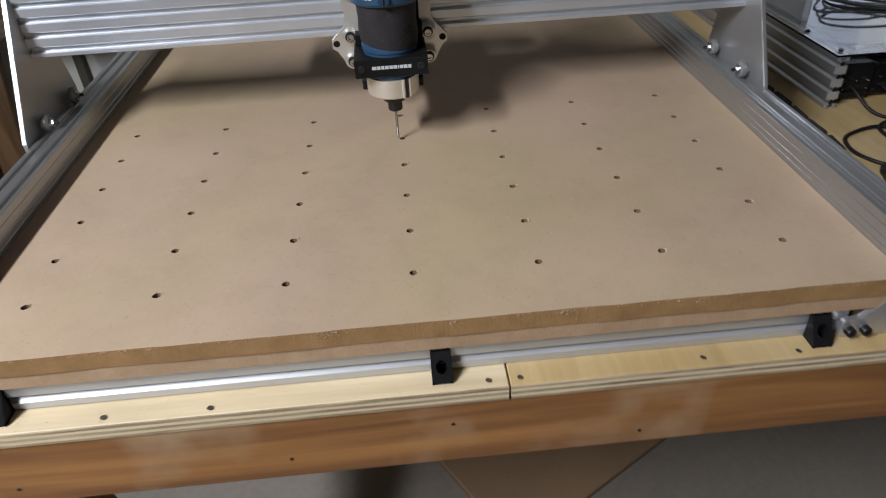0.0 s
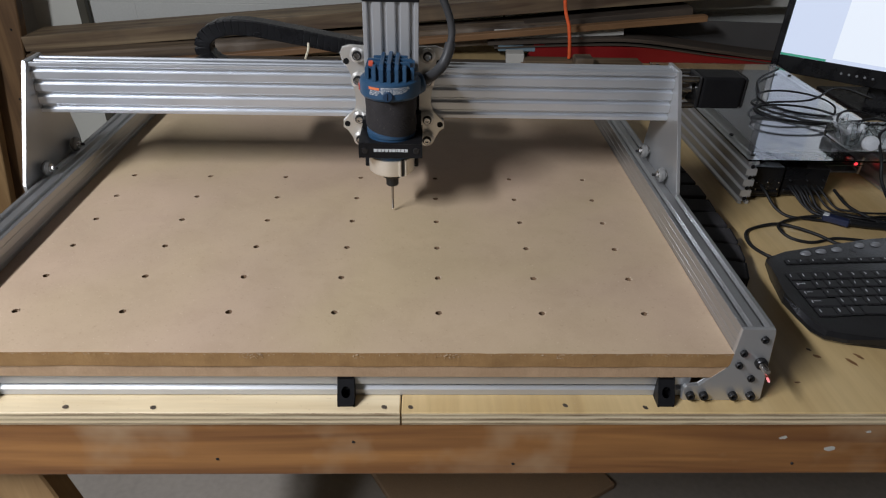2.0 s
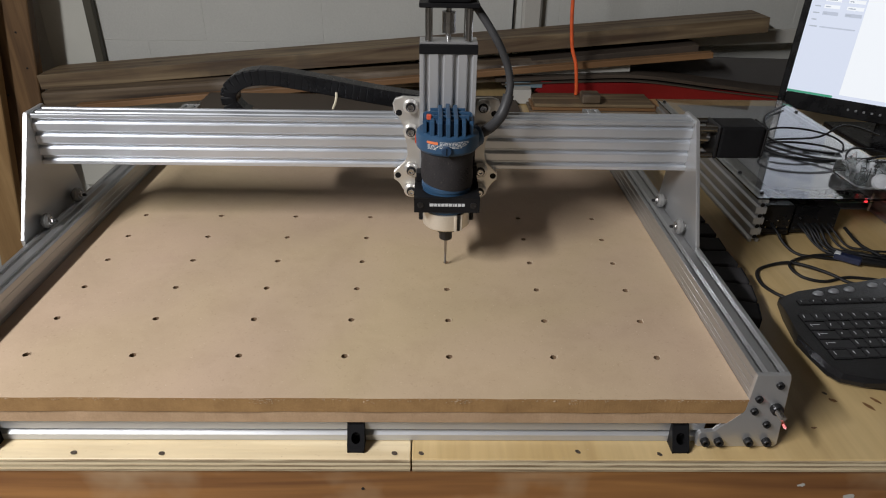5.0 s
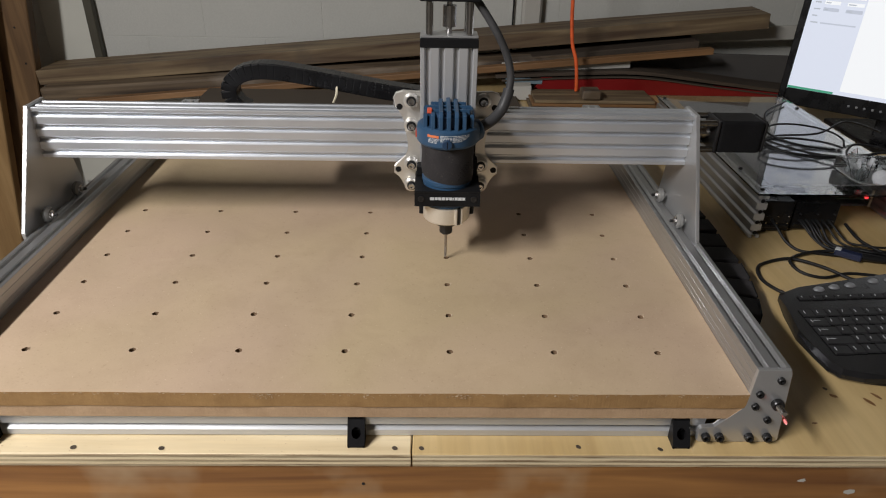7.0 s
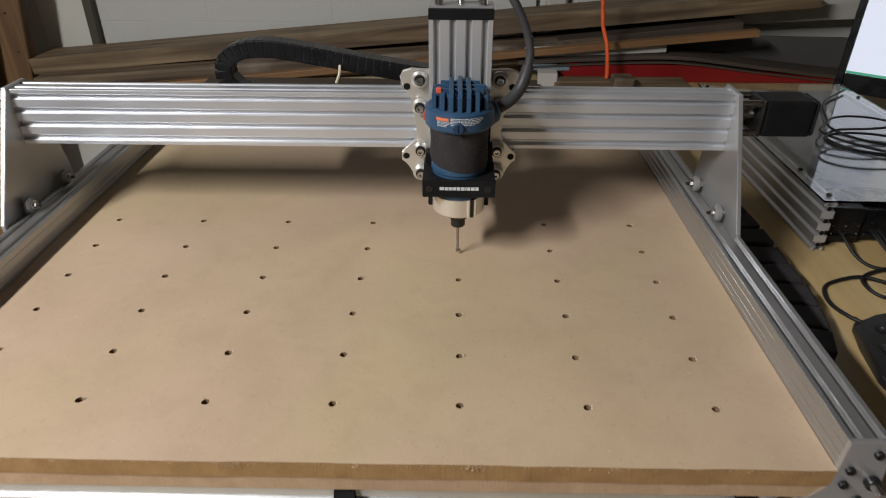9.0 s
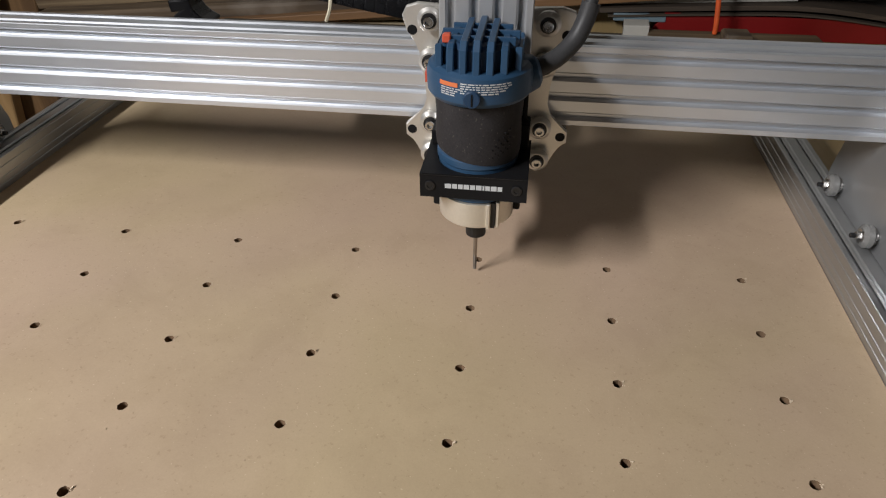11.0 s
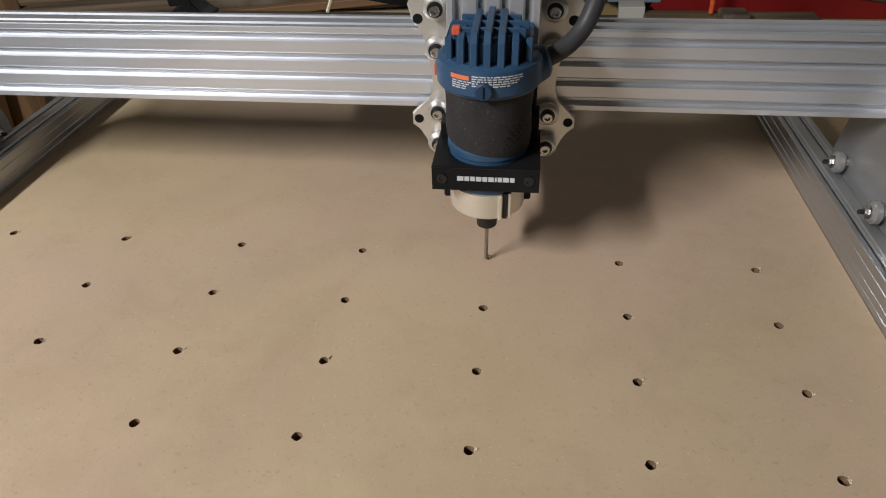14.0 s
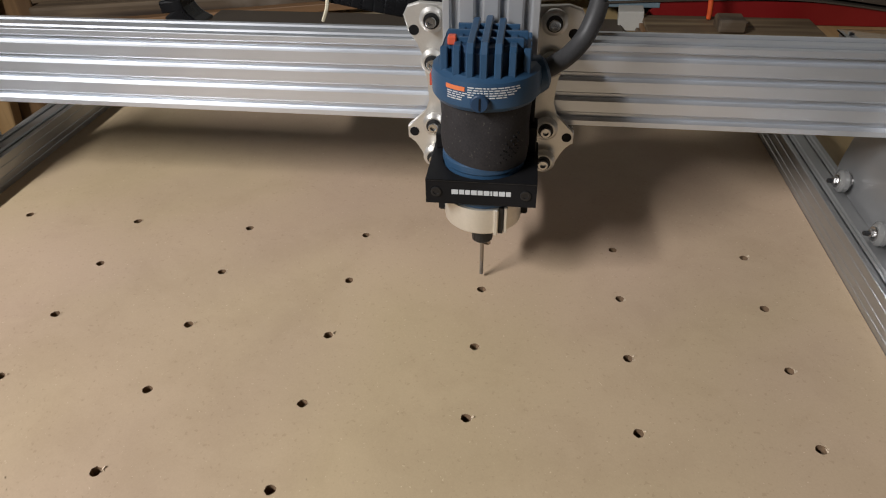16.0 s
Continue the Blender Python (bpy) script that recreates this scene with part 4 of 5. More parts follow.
def z_axis():
    t = thing("z_axis_beam", (XC, 0.29, 0.1), "upright slotted aluminium beam with black end block and clamp", "z axis")
    o = [(XC - 0.040 + a, 0.277 + b) for a, b in slotted(0.080, 0.040, channel="top")]
    part("extrusion", prism(o, 0.100, 0.313, "z"), "alu_z", t, "slotted silver aluminium beam")
    part("end_block", box(XC - 0.0405, XC + 0.0405, 0.2755, 0.3175, 0.3133, 0.3253, 0.0008), "black", t, "black end block")
    part("top_plate", box(XC - 0.0400, XC + 0.0400, 0.2800, 0.3175, 0.3255, 0.3285, 0.0006), "alu_plate", t)
    for dx, dy in ((-0.0275, 0.286), (0.0275, 0.286), (-0.0275, 0.333), (0.0275, 0.333)):
        part("standoff", rod((XC + dx, dy, 0.3286 if dy < 0.32 else 0.318), (XC + dx, dy, 0.374), 0.0052, 16), "steel", t)
    part("coupler", lathe([(0.004, 0), (0.0095, 0), (0.0095, 0.012), (0.0088, 0.0125), (0.0088, 0.0140), (0.0095, 0.0145), (0.0095, 0.028), (0.004, 0.028)], (XC, 0.300, 0.338), (0, 0, 1), 22), "steel", t)
    part("lead_screw", rod((XC, 0.300, 0.320), (XC, 0.300, 0.375), 0.0040, 14), "steel", t)
    part("motor_plate", box(XC - 0.0405, XC + 0.0405, 0.272, 0.345, 0.3742, 0.3802, 0.001), "black", t)
    part("motor", box(XC - 0.0285, XC + 0.0285, 0.276, 0.333, 0.3804, 0.456, 0.004, seg=2), "black", t, "black stepper motor")
    # clamp round the spindle
    cy = 0.240
    for z0, z1 in ((0.1085, 0.1315),):
        b = bmesh.new()
        out = [(XC - 0.0465, 0.2010), (XC + 0.0465, 0.2010), (XC + 0.0465, 0.2765), (XC - 0.0465, 0.2765)]
        seg, r = 28, 0.0362
        hole = [(XC + r * math.cos(2 * math.pi * k / seg), cy + r * math.sin(2 * math.pi * k / seg)) for k in range(seg)]
        for z in (z0, z1):
            vo = [b.verts.new((x, y, z)) for x, y in out]
            vh = [b.verts.new((x, y, z)) for x, y in hole]
            e = [b.edges.new((vo[i], vo[(i + 1) % 4])) for i in range(4)] + [b.edges.new((vh[i], vh[(i + 1) % seg])) for i in range(seg)]
            bmesh.ops.triangle_fill(b, use_beauty=True, edges=e)
            if z == z0:
                lo_o, lo_h = vo, vh
        for i in range(4):
            b.faces.new((lo_o[i], lo_o[(i + 1) % 4], vo[(i + 1) % 4], vo[i]))
        for i in range(seg):
            b.faces.new((lo_h[i], lo_h[(i + 1) % seg], vh[(i + 1) % seg], vh[i]))
        cl = part("clamp", b, "black", t, "black spindle clamp with a pale printed bar")
    part("clamp_split", box(XC - 0.0466, XC + 0.0466, 0.2004, 0.2008, 0.1303, 0.1308), "dark_steel", cl)
    part("clamp_back", box(XC + 0.0340, XC + 0.0445, 0.2560, 0.2768, 0.1317, 0.1560, 0.0010), "black", cl)
    part("clamp_back", box(XC - 0.0445, XC - 0.0340, 0.2560, 0.2768, 0.1317, 0.1460, 0.0010), "black", cl)
    part("wear_strip", box(XC + 0.0372, XC + 0.0412, 0.2640, 0.2766, 0.1562, 0.1960, 0.0008), "black", cl)
    # the printed name on the clamp's face, as plain bars
    for k, wdt in enumerate((0.0056, 0.0042, 0.0040, 0.0048, 0.0042, 0.0048, 0.0016, 0.0038, 0.0050, 0.0040)):
        x0 = XC - 0.0245 + sum((0.0056, 0.0042, 0.0040, 0.0048, 0.0042, 0.0048, 0.0016, 0.0038, 0.0050, 0.0040)[:k]) + k * 0.00085
        part("printed_bar", box(x0, x0 + wdt, 0.2006, 0.2012, 0.1183, 0.1226), "label_white", cl)
    for sx in (-1, 1):
        part("clamp_screw", cap_screw((XC + sx * 0.0375, 0.2010, 0.1200), (0, -1, 0), 0.0046, 0.0012), "dark_steel", cl)
    return t


Z_AXIS = z_axis()


def spindle():
    """Trim router: finned blue head, rubber grip, nickel nose with guide slot, collet nut and cutter."""
    t = thing("trim_router", (XC, 0.240, 0.005), "blue electric trim router with black rubber grip", "router")
    c = (XC, 0.240, 0.0)
    bx = part("body", lathe([(0.020, 0.100), (0.0345, 0.102), (0.0350, 0.134), (0.0362, 0.1355), (0.0362, 0.141), (0.0350, 0.142), (0.0345, 0.196), (0.020, 0.197)], c, (0, 0, 1), 40), "blue", t, "dark blue plastic body", True)
    gb, seg = bmesh.new(), 48
    rings = []
    for u, rr in ((0.0, 0.0350), (0.02, 0.0368), (0.2, 0.0378), (0.55, 0.0368), (0.95, 0.0382), (1.0, 0.0352)):
        ring = []
        for i in range(seg):
            a = 2 * math.pi * i / seg
            low = 0.1425 - 0.0050 * math.cos(a) - 0.0025 * max(0.0, -math.sin(a))
            ring.append(gb.verts.new((XC + rr * math.cos(a), 0.240 + rr * math.sin(a), low + (0.1965 - low) * u)))
        rings.append(ring)
    for ra, rb in zip(rings, rings[1:]):
        for i in range(seg):
            gb.faces.new((ra[i], ra[(i + 1) % seg], rb[(i + 1) % seg], rb[i]))
    gr = part("rubber_grip", gb, "rubber", t, "dusty black rubber grip", True)
    for row in range(6):
        for col in range(4):
            a = radians(-66 + col * 7.5 + (row % 2) * 3.7)
            z = 0.1475 + row * 0.0034 + col * 0.0016
            if row - col < 4:
                part("vent_dimple", lathe([(0.0002, 0.0006), (0.0008, 0.0005), (0.0012, -0.0006)], (XC + 0.0374 * math.cos(a), 0.240 + 0.0374 * math.sin(a), z), (math.cos(a), math.sin(a), 0), 7), "black", gr)
    hd = part("head", lathe([(0.030, 0.1930), (0.0415, 0.1940), (0.0440, 0.1975), (0.0446, 0.2110), (0.0432, 0.2175), (0.039, 0.2205), (0.0280, 0.2210)], c, (0, 0, 1), 44), "blue", t, "blue motor head collar", True)
    # Core in darker blue: the shade between the fins is put into its colour.
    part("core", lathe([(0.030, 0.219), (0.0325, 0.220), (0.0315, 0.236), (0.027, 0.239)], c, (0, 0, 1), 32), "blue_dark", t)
    # cooling fins: upright ribs and bars across the domed top
    for k in range(7):
        x = XC - 0.0318 + k * 0.0106
        hw = math.sqrt(max(0.0, 0.0385 ** 2 - (x - XC) ** 2))
        z1 = 0.2455 - 1.2 * (x - XC) ** 2 / 0.1
        prof = [(0.240 - hw - 0.0012, 0.2180), (0.240 - hw + 0.0005, 0.238), (0.240 - hw + 0.006, z1), (0.240 + hw - 0.006, z1), (0.240 + hw, 0.236), (0.240 + hw, 0.2180)]
        part("cooling_fin", prism(prof, x - 0.0029, x + 0.0029, "x", 0.0008), "blue", t)
    for y in (0.2265, 0.2440, 0.2600):
        hw = math.sqrt(0.0318 ** 2 - (y - 0.240) ** 2)
        part("cross_rib", box(XC - hw, XC + hw, y - 0.0014, y + 0.0014, 0.2300, 0.2428, 0.0005), "blue", t)
    part("power_switch", box(XC - 0.0295, XC - 0.0225, 0.2225, 0.2300, 0.2370, 0.2440, 0.001), "red_plastic", t, "red rocker switch")
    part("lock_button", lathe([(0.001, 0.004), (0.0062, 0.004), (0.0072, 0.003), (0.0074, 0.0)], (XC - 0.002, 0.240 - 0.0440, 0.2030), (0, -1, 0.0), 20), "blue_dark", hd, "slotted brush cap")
    part("cap_slot", box(XC - 0.0026, XC - 0.0014, 0.1914, 0.1920, 0.1982, 0.2078), "black", hd)
    # warning label: curved strips on the collar
    strips = [(-130, -108, 0.2108, 0.2144, "label_orange")]
    rl = random.Random(2)
    for k in range(5):
        a = -105.0
        while a < -52 - 4 * k:
            w = rl.uniform(2.0, 7.0)
            strips.append((a, a + w, 0.2140 - k * 0.0019, 0.2150 - k * 0.0019, "label_white"))
            a += w + 1.1
    for k in range(4):
        a = -128.0
        while a < -108 - 2 * k:
            w = rl.uniform(2.0, 6.0)
            strips.append((a, a + w, 0.2089 - k * 0.0018, 0.2098 - k * 0.0018, "label_white"))
            a += w + 1.1
    for a0, a1, z0, z1, mt in strips:
        b = bmesh.new()
        n = 4
        lo = [b.verts.new((XC + 0.0449 * math.cos(radians(a0 + (a1 - a0) * i / n)), 0.240 + 0.0449 * math.sin(radians(a0 + (a1 - a0) * i / n)), z0)) for i in range(n + 1)]
        up = [b.verts.new((XC + 0.0449 * math.cos(radians(a0 + (a1 - a0) * i / n)), 0.240 + 0.0449 * math.sin(radians(a0 + (a1 - a0) * i / n)), z1)) for i in range(n + 1)]
        for i in range(n):
            b.faces.new((lo[i], lo[i + 1], up[i + 1], up[i]))
        part("label_strip", b, mt, hd)
    part("side_tag", box(XC - 0.0456, XC - 0.0440, 0.234, 0.246, 0.200, 0.209), "red_plastic", hd)
    ns = part("nose", lathe([(0.020, 0.0742), (0.0325, 0.0744), (0.0344, 0.0762), (0.0348, 0.0790), (0.0348, 0.1000), (0.030, 0.1015)], c, (0, 0, 1), 40), "nickel", t, "satin metal nose", True)
    part("nose_step", lathe([(0.008, 0.0620), (0.0150, 0.0625), (0.0200, 0.0742), (0.0200, 0.0760)], c, (0, 0, 1), 30), "dark_steel", ns)
    for dx, mt in ((0.0135, "nickel"), (0.0215, "nickel")):
        yy = 0.240 - math.sqrt(0.0348 ** 2 - dx ** 2)
        part("guide_rib", box(XC + dx - 0.0016, XC + dx + 0.0016, yy - 0.0030, yy + 0.006, 0.0752, 0.1010, 0.0006), mt, ns)
    yy = 0.240 - math.sqrt(0.0348 ** 2 - 0.0175 ** 2)
    part("guide_slot", box(XC + 0.0155, XC + 0.0195, yy - 0.0012, yy + 0.006, 0.0752, 0.1010), "dark_steel", ns)
    part("clamp_ear", box(XC - 0.0405, XC - 0.0330, 0.236, 0.246, 0.0790, 0.0930, 0.0015), "black", ns)
    part("clamp_ear", box(XC + 0.0330, XC + 0.0405, 0.236, 0.246, 0.0790, 0.0930, 0.0015), "black", ns)
    part("collet_nut", lathe([(0.0045, 0.0462), (0.0085, 0.0470), (0.0098, 0.0484), (0.0098, 0.0612), (0.0080, 0.0624)], c, (0, 0, 1), 18), "dark_steel", t, "black collet nut")
    fl = []
    for k in range(14):
        fl += [(0.0019, 0.0048 + k * 0.0012), (0.0016, 0.0054 + k * 0.0012)]
    part("cutter", lathe([(0.0004, 0.0046)] + fl + [(0.0019, 0.0225), (0.0020, 0.0475)], c, (0, 0, 1), 12), "carbide", t, "slim end mill")
    # power cord rising to the cable clip
    part("cord_boss", lathe([(0.0160, 0.0), (0.0165, 0.012), (0.0140, 0.021), (0.0100, 0.024), (0.0050, 0.0245)], (XC + 0.026, 0.244, 0.2035), (1.0, 0.28, 0.25), 24), "blue", t, "blue cord outlet", True)
    part("strain_relief", tube([(0.549, 0.250, 0.2085), (0.558, 0.256, 0.2105), (0.571, 0.264, 0.2165), (0.583, 0.272, 0.228), (0.590, 0.277, 0.243), (0.5935, 0.280, 0.257)], 0.0080, 14, 6), "grey_cable", t, "thick rubber cord boot", True)
    part("power_cord", tube([(0.590, 0.277, 0.243), (0.5945, 0.281, 0.262), (0.5945, 0.283, 0.278), (0.588, 0.283, 0.302), (0.573, 0.284, 0.332), (0.548, 0.290, 0.368), (0.520, 0.305, 0.400)], 0.0055, 12, 6), "grey_cable", t, "dark power cord", True)
    return t


ROUTER = spindle()


def chain():
    """Black drag chain: links in an arch behind the beam."""
    t = thing("drag_chain", (0.20, 0.43, 0.15), "black plastic drag chain arching behind the gantry", "cable chain")
    path = smooth_path([(0.50, 0.428, 0.200), (0.455, 0.430, 0.205), (0.390, 0.430, 0.215), (0.307, 0.430, 0.230), (0.235, 0.430, 0.241), (0.192, 0.430, 0.238), (0.166, 0.430, 0.222), (0.162, 0.430, 0.200), (0.175, 0.430, 0.182), (0.195, 0.430, 0.172)], 8)
    pts, left = [path[0]], 0.0115
    for a, b in zip(path, path[1:]):
        run = (b - a).length
        while run >= left:
            a = a + (b - a) * (left / run)
            run = (b - a).length
            pts.append(a.copy())
            left = 0.0115
        left -= run
    for a, b in zip(pts, pts[1:]):
        d = b - a
        m = Matrix.Translation((a + b) / 2) @ d.to_track_quat("X", "Z").to_matrix().to_4x4()
        part("link", box(-0.0066, 0.0066, -0.016, 0.016, -0.0128, 0.0128, 0.0022, m=m, seg=2), "black_plastic", t)
    part("inner_band", tube(path, 0.0115, 10, 1), "black_plastic", t)
    part("tie", tube([(0.338, 0.412, 0.220), (0.337, 0.408, 0.208), (0.331, 0.410, 0.194)], 0.0020, 6, 4), "tie", t, "cream cable tie")
    part("lower_run", box(0.185, 0.46, 0.414, 0.446, 0.150, 0.174, 0.002), "black_plastic", t)
    return t


CHAIN = chain()

# ---- lumber and sheets behind the machine ----
def placed_plank(name, p0, p1, h, d, mat, label, category="board", group="stacked lumber", roll=0.0, rnd=0.002):
    """A board with its own grain space, laid from p0 to p1 (middle line)."""
    a, b = Vector(p0), Vector(p1)
    dv = b - a
    ob = solo(name, box(-dv.length / 2, dv.length / 2, -d / 2, d / 2, -h / 2, h / 2, rnd, seg=2), mat, label, category, group)
    ob.matrix_world = Matrix.Translation((a + b) / 2) @ dv.to_track_quat("X", "Z").to_matrix().to_4x4() @ pose(0, 0, 0, roll, 0, 0)
    return ob


placed_plank("plank", (-0.77, 1.560, -0.068), (1.56, 1.560, 0.145), 0.046, 0.14, "old_board_light", "long weathered brown plank leaning on the lumber pile")
placed_plank("plank", (-0.74, 1.490, -0.112), (0.95, 1.500, 0.012), 0.056, 0.12, "old_board", "rough brown plank with pale scuffs", rnd=0.010)
placed_plank("batten", (-0.62, 1.415, -0.122), (1.37, 1.425, 0.066), 0.018, 0.030, "orange_board", "thin reddish fir board on the pile")
placed_plank("plank", (0.40, 1.520, -0.030), (1.34, 1.520, 0.072), 0.030, 0.12, "old_board_dark", "dark aged board under the planks")
placed_plank("crate_side", (-0.765, 1.575, -0.13), (-0.715, 1.575, -0.13), 0.16, 0.06, "old_board_dark", "dark wooden block at the plank ends", "block")
placed_plank("hardboard_sheet", (0.95, 1.545, -0.018), (1.92, 1.545, -0.030), 0.11, 0.010, "grey_sheet", "grey hardboard sheet standing on edge", "sheet", "stacked sheets")
placed_plank("pale_sheet", (0.72, 1.440, 0.0018), (1.125, 1.440, 0.0215), 0.030, 0.010, "pale_sheet", "pale dusty sheet edge in the pile", "sheet", "stacked sheets")
placed_plank("pale_sheet", (1.36, 1.60, 0.075), (1.95, 1.60, 0.105), 0.045, 0.012, "pale_sheet", "pale dusty sheet leaning behind the pile", "sheet", "stacked sheets")
placed_plank("pale_offcut", (0.752, 1.362, -0.052), (0.806, 1.358, -0.050), 0.042, 0.05, "pale_sheet", "pale painted wood offcut on the bench", "offcut", "stacked sheets")


def bowed(name, pts, h, d, mat, label):
    b = bmesh.new()
    path = smooth_path(pts, 6)
    rings = [[b.verts.new((p.x, p.y + dy, p.z + dz)) for dy, dz in ((-d / 2, -h / 2), (d / 2, -h / 2), (d / 2, h / 2), (-d / 2, h / 2))] for p in path]
    for a, c in zip(rings, rings[1:]):
        for k in range(4):
            b.faces.new((a[k], a[(k + 1) % 4], c[(k + 1) % 4], c[k]))
    b.faces.new(rings[0])
    b.faces.new(rings[-1][::-1])
    return solo(name, b, mat, label, "sheet", "stacked sheets")


bowed("bowed_panel", [(0.70, 1.46, -0.021), (0.95, 1.46, -0.008), (1.16, 1.46, -0.004), (1.40, 1.46, -0.030), (1.66, 1.46, -0.058), (1.95, 1.46, -0.07)], 0.010, 0.10, "old_board_dark", "thin dark bowed panel on the sheets")
bowed("bowed_panel", [(0.72, 1.455, -0.032), (0.95, 1.455, -0.021), (1.16, 1.455, -0.018), (1.40, 1.455, -0.044), (1.66, 1.455, -0.072)], 0.0035, 0.10, "brown_board", "thin brown bowed panel on the sheets")
RZ = ZT + 0.001
rs = solo("red_sheet", prism([(0.815, RZ), (0.845, -0.022), (1.20, -0.024), (1.62, -0.062), (1.90, -0.07), (1.90, RZ)], 1.412, 1.424, "y", 0.001), "red_sheet", "glossy red painted sheet standing on edge", "sheet", "stacked sheets")
placed_plank("foam_strip", (0.732, 1.435, -0.034), (0.848, 1.435, -0.034), 0.017, 0.05, "blue_foam", "grey-blue foam strip on the pile", "foam strip", "stacked sheets")
for k in range(3):
    placed_plank("ply_offcut", (0.79 + 0.006 * k, 1.30, ZT + 0.006 + 0.0105 * k), (1.165 - 0.004 * k, 1.30, ZT + 0.006 + 0.0105 * k), 0.009, 0.12, ("old_board", "orange_board", "old_board_light")[k], "brown plywood offcut lying on the bench", "offcut", "plywood offcuts")
solo("wood_block", box(0.940, 0.995, 1.235, 1.29, ZT + 0.0335, ZT + 0.060, 0.004), "old_board", "small rough wood block on the offcuts", "block")
solo("steel_clip", box(0.945, 0.99, 1.205, 1.222, ZT + 0.0005, ZT + 0.022, 0.003), "steel", "small bright metal clip on the bench", "clip")
solo("brown_panel", box(-0.188, 0.76, 0.965, 1.38, ZT + 0.001, ZT + 0.014, 0.002), "brown_board", "dusty brown panel lying at the back of the bench", "panel")
solo("orange_cord", tube([(0.940, 1.332, -0.040), (0.938, 1.330, -0.012), (0.930, 1.335, 0.05), (0.912, 1.345, 0.12), (0.902, 1.35, 0.3), (0.90, 1.36, 0.8), (0.88, 1.37, 1.62)], 0.0056, 8, 6), "rope", "bright orange cord hanging from above", "cord", smooth=True)


# ---- electronics side ----
def controller():
    t = thing("controller_box", (1.27, 0.75, ZT), "aluminium-sided controller box with clear acrylic lid", "control box")
    zb, zt = ZT + 0.001, 0.0145
    for x0, yy0, yy1 in ((1.108, 0.452, 1.085), (1.426, 0.452, 1.085)):
        o = [(x0 + a, zb + b * 1.10) for a, b in slotted(0.020, 0.080)]
        ex = part("side_extrusion", prism(o, yy0, yy1, "y"), "alu_y", t, "slotted aluminium side")
        part("cut_end", prism(o, yy0 - 0.0008, yy0 - 0.0001, "y"), "alu_front", ex, "bright sawn extrusion end")
        for k in range(4):
            part("core_hole", lathe([(0.0003, 0.0003), (0.0044, 0.0004), (0.0047, 0.0)], (x0 + 0.010, yy0 - 0.0009, zb + (0.010 + 0.020 * k) * 1.10), (0, -1, 0), 6), "black", ex)
    lid = part("lid", box(1.104, 1.449, 0.448, 1.09, zt + 0.0012, zt + 0.0045, 0.0006), "acrylic", t, "clear acrylic lid")
    part("base_sheet", box(1.129, 1.425, 0.60, 1.08, zb, zb + 0.003), "paper", t, "pale base sheet")
    for x, y in ((1.120, 0.468), (1.120, 0.570), (1.118, 1.06), (1.436, 0.468), (1.436, 0.985)):
        part("lid_screw", cap_screw((x, y, zt + 0.0046), (0, 0, 1), 0.0042, 0.003), "dark_steel", lid)
    part("power_supply", box(1.14, 1.26, 0.62, 0.84, zb + 0.0035, zb + 0.052, 0.002), "alu_plate", t, "metal power supply case")
    # Added sheet; its bluish grey stands in for the screen mirrored in the lid.
    part("reflection_sheet", box(1.16, 1.424, 0.52, 1.07, zt - 0.010, zt - 0.008), "paper", t, "grey sheet standing in for the screen's reflection in the lid")
    for x0, x1, y0, h in ((1.131, 1.195, 0.474, 0.066), (1.201, 1.289, 0.482, 0.060)):
        dv = part("terminal_block", box(x0, x1, y0, y0 + 0.075, zb + 0.0035, zb + h, 0.002), "black_plastic", t, "black motor driver")
        part("heat_rib", box(x0 + 0.004, x1 - 0.004, y0 - 0.004, y0 - 0.0002, zb + 0.012, zb + 0.018, 0.001), "black_plastic", dv)
        for k in range(3):
            xp = x0 + 0.012 + k * (x1 - x0 - 0.022) / 2
            for zp in (0.024, 0.038):
                part("pin", rod((xp, y0 - 0.008, zb + zp), (xp, y0 - 0.0002, zb + zp), 0.0016, 7), "steel" if x0 < 1.15 else "dark_steel", dv)
    bd = part("circuit_board", box(1.30, 1.424, 0.585, 0.69, zb + 0.022, zb + 0.0238), "pcb", t, "green circuit board")
    rnd = random.Random(8)
    for k in range(18):
        x, y = rnd.uniform(1.303, 1.405), rnd.uniform(0.588, 0.675)
        part("chip", box(x, x + rnd.uniform(0.006, 0.016), y, y + rnd.uniform(0.005, 0.012), zb + 0.024, zb + rnd.uniform(0.027, 0.036)), "black_plastic" if k % 3 else "steel", bd)
    for x in (1.303, 1.420):
        part("board_post", rod((x, 0.588, zb + 0.0032), (x, 0.588, zb + 0.040), 0.0025, 8), "nickel", bd)
    part("red_light", lathe([(0.0005, 0.0040), (0.0030, 0.0034), (0.0034, 0.0)], (1.405, 0.5835, -0.046), (0, -1, 0.3), 10), "led_board", bd, "lit red indicator")
    return t


controller()


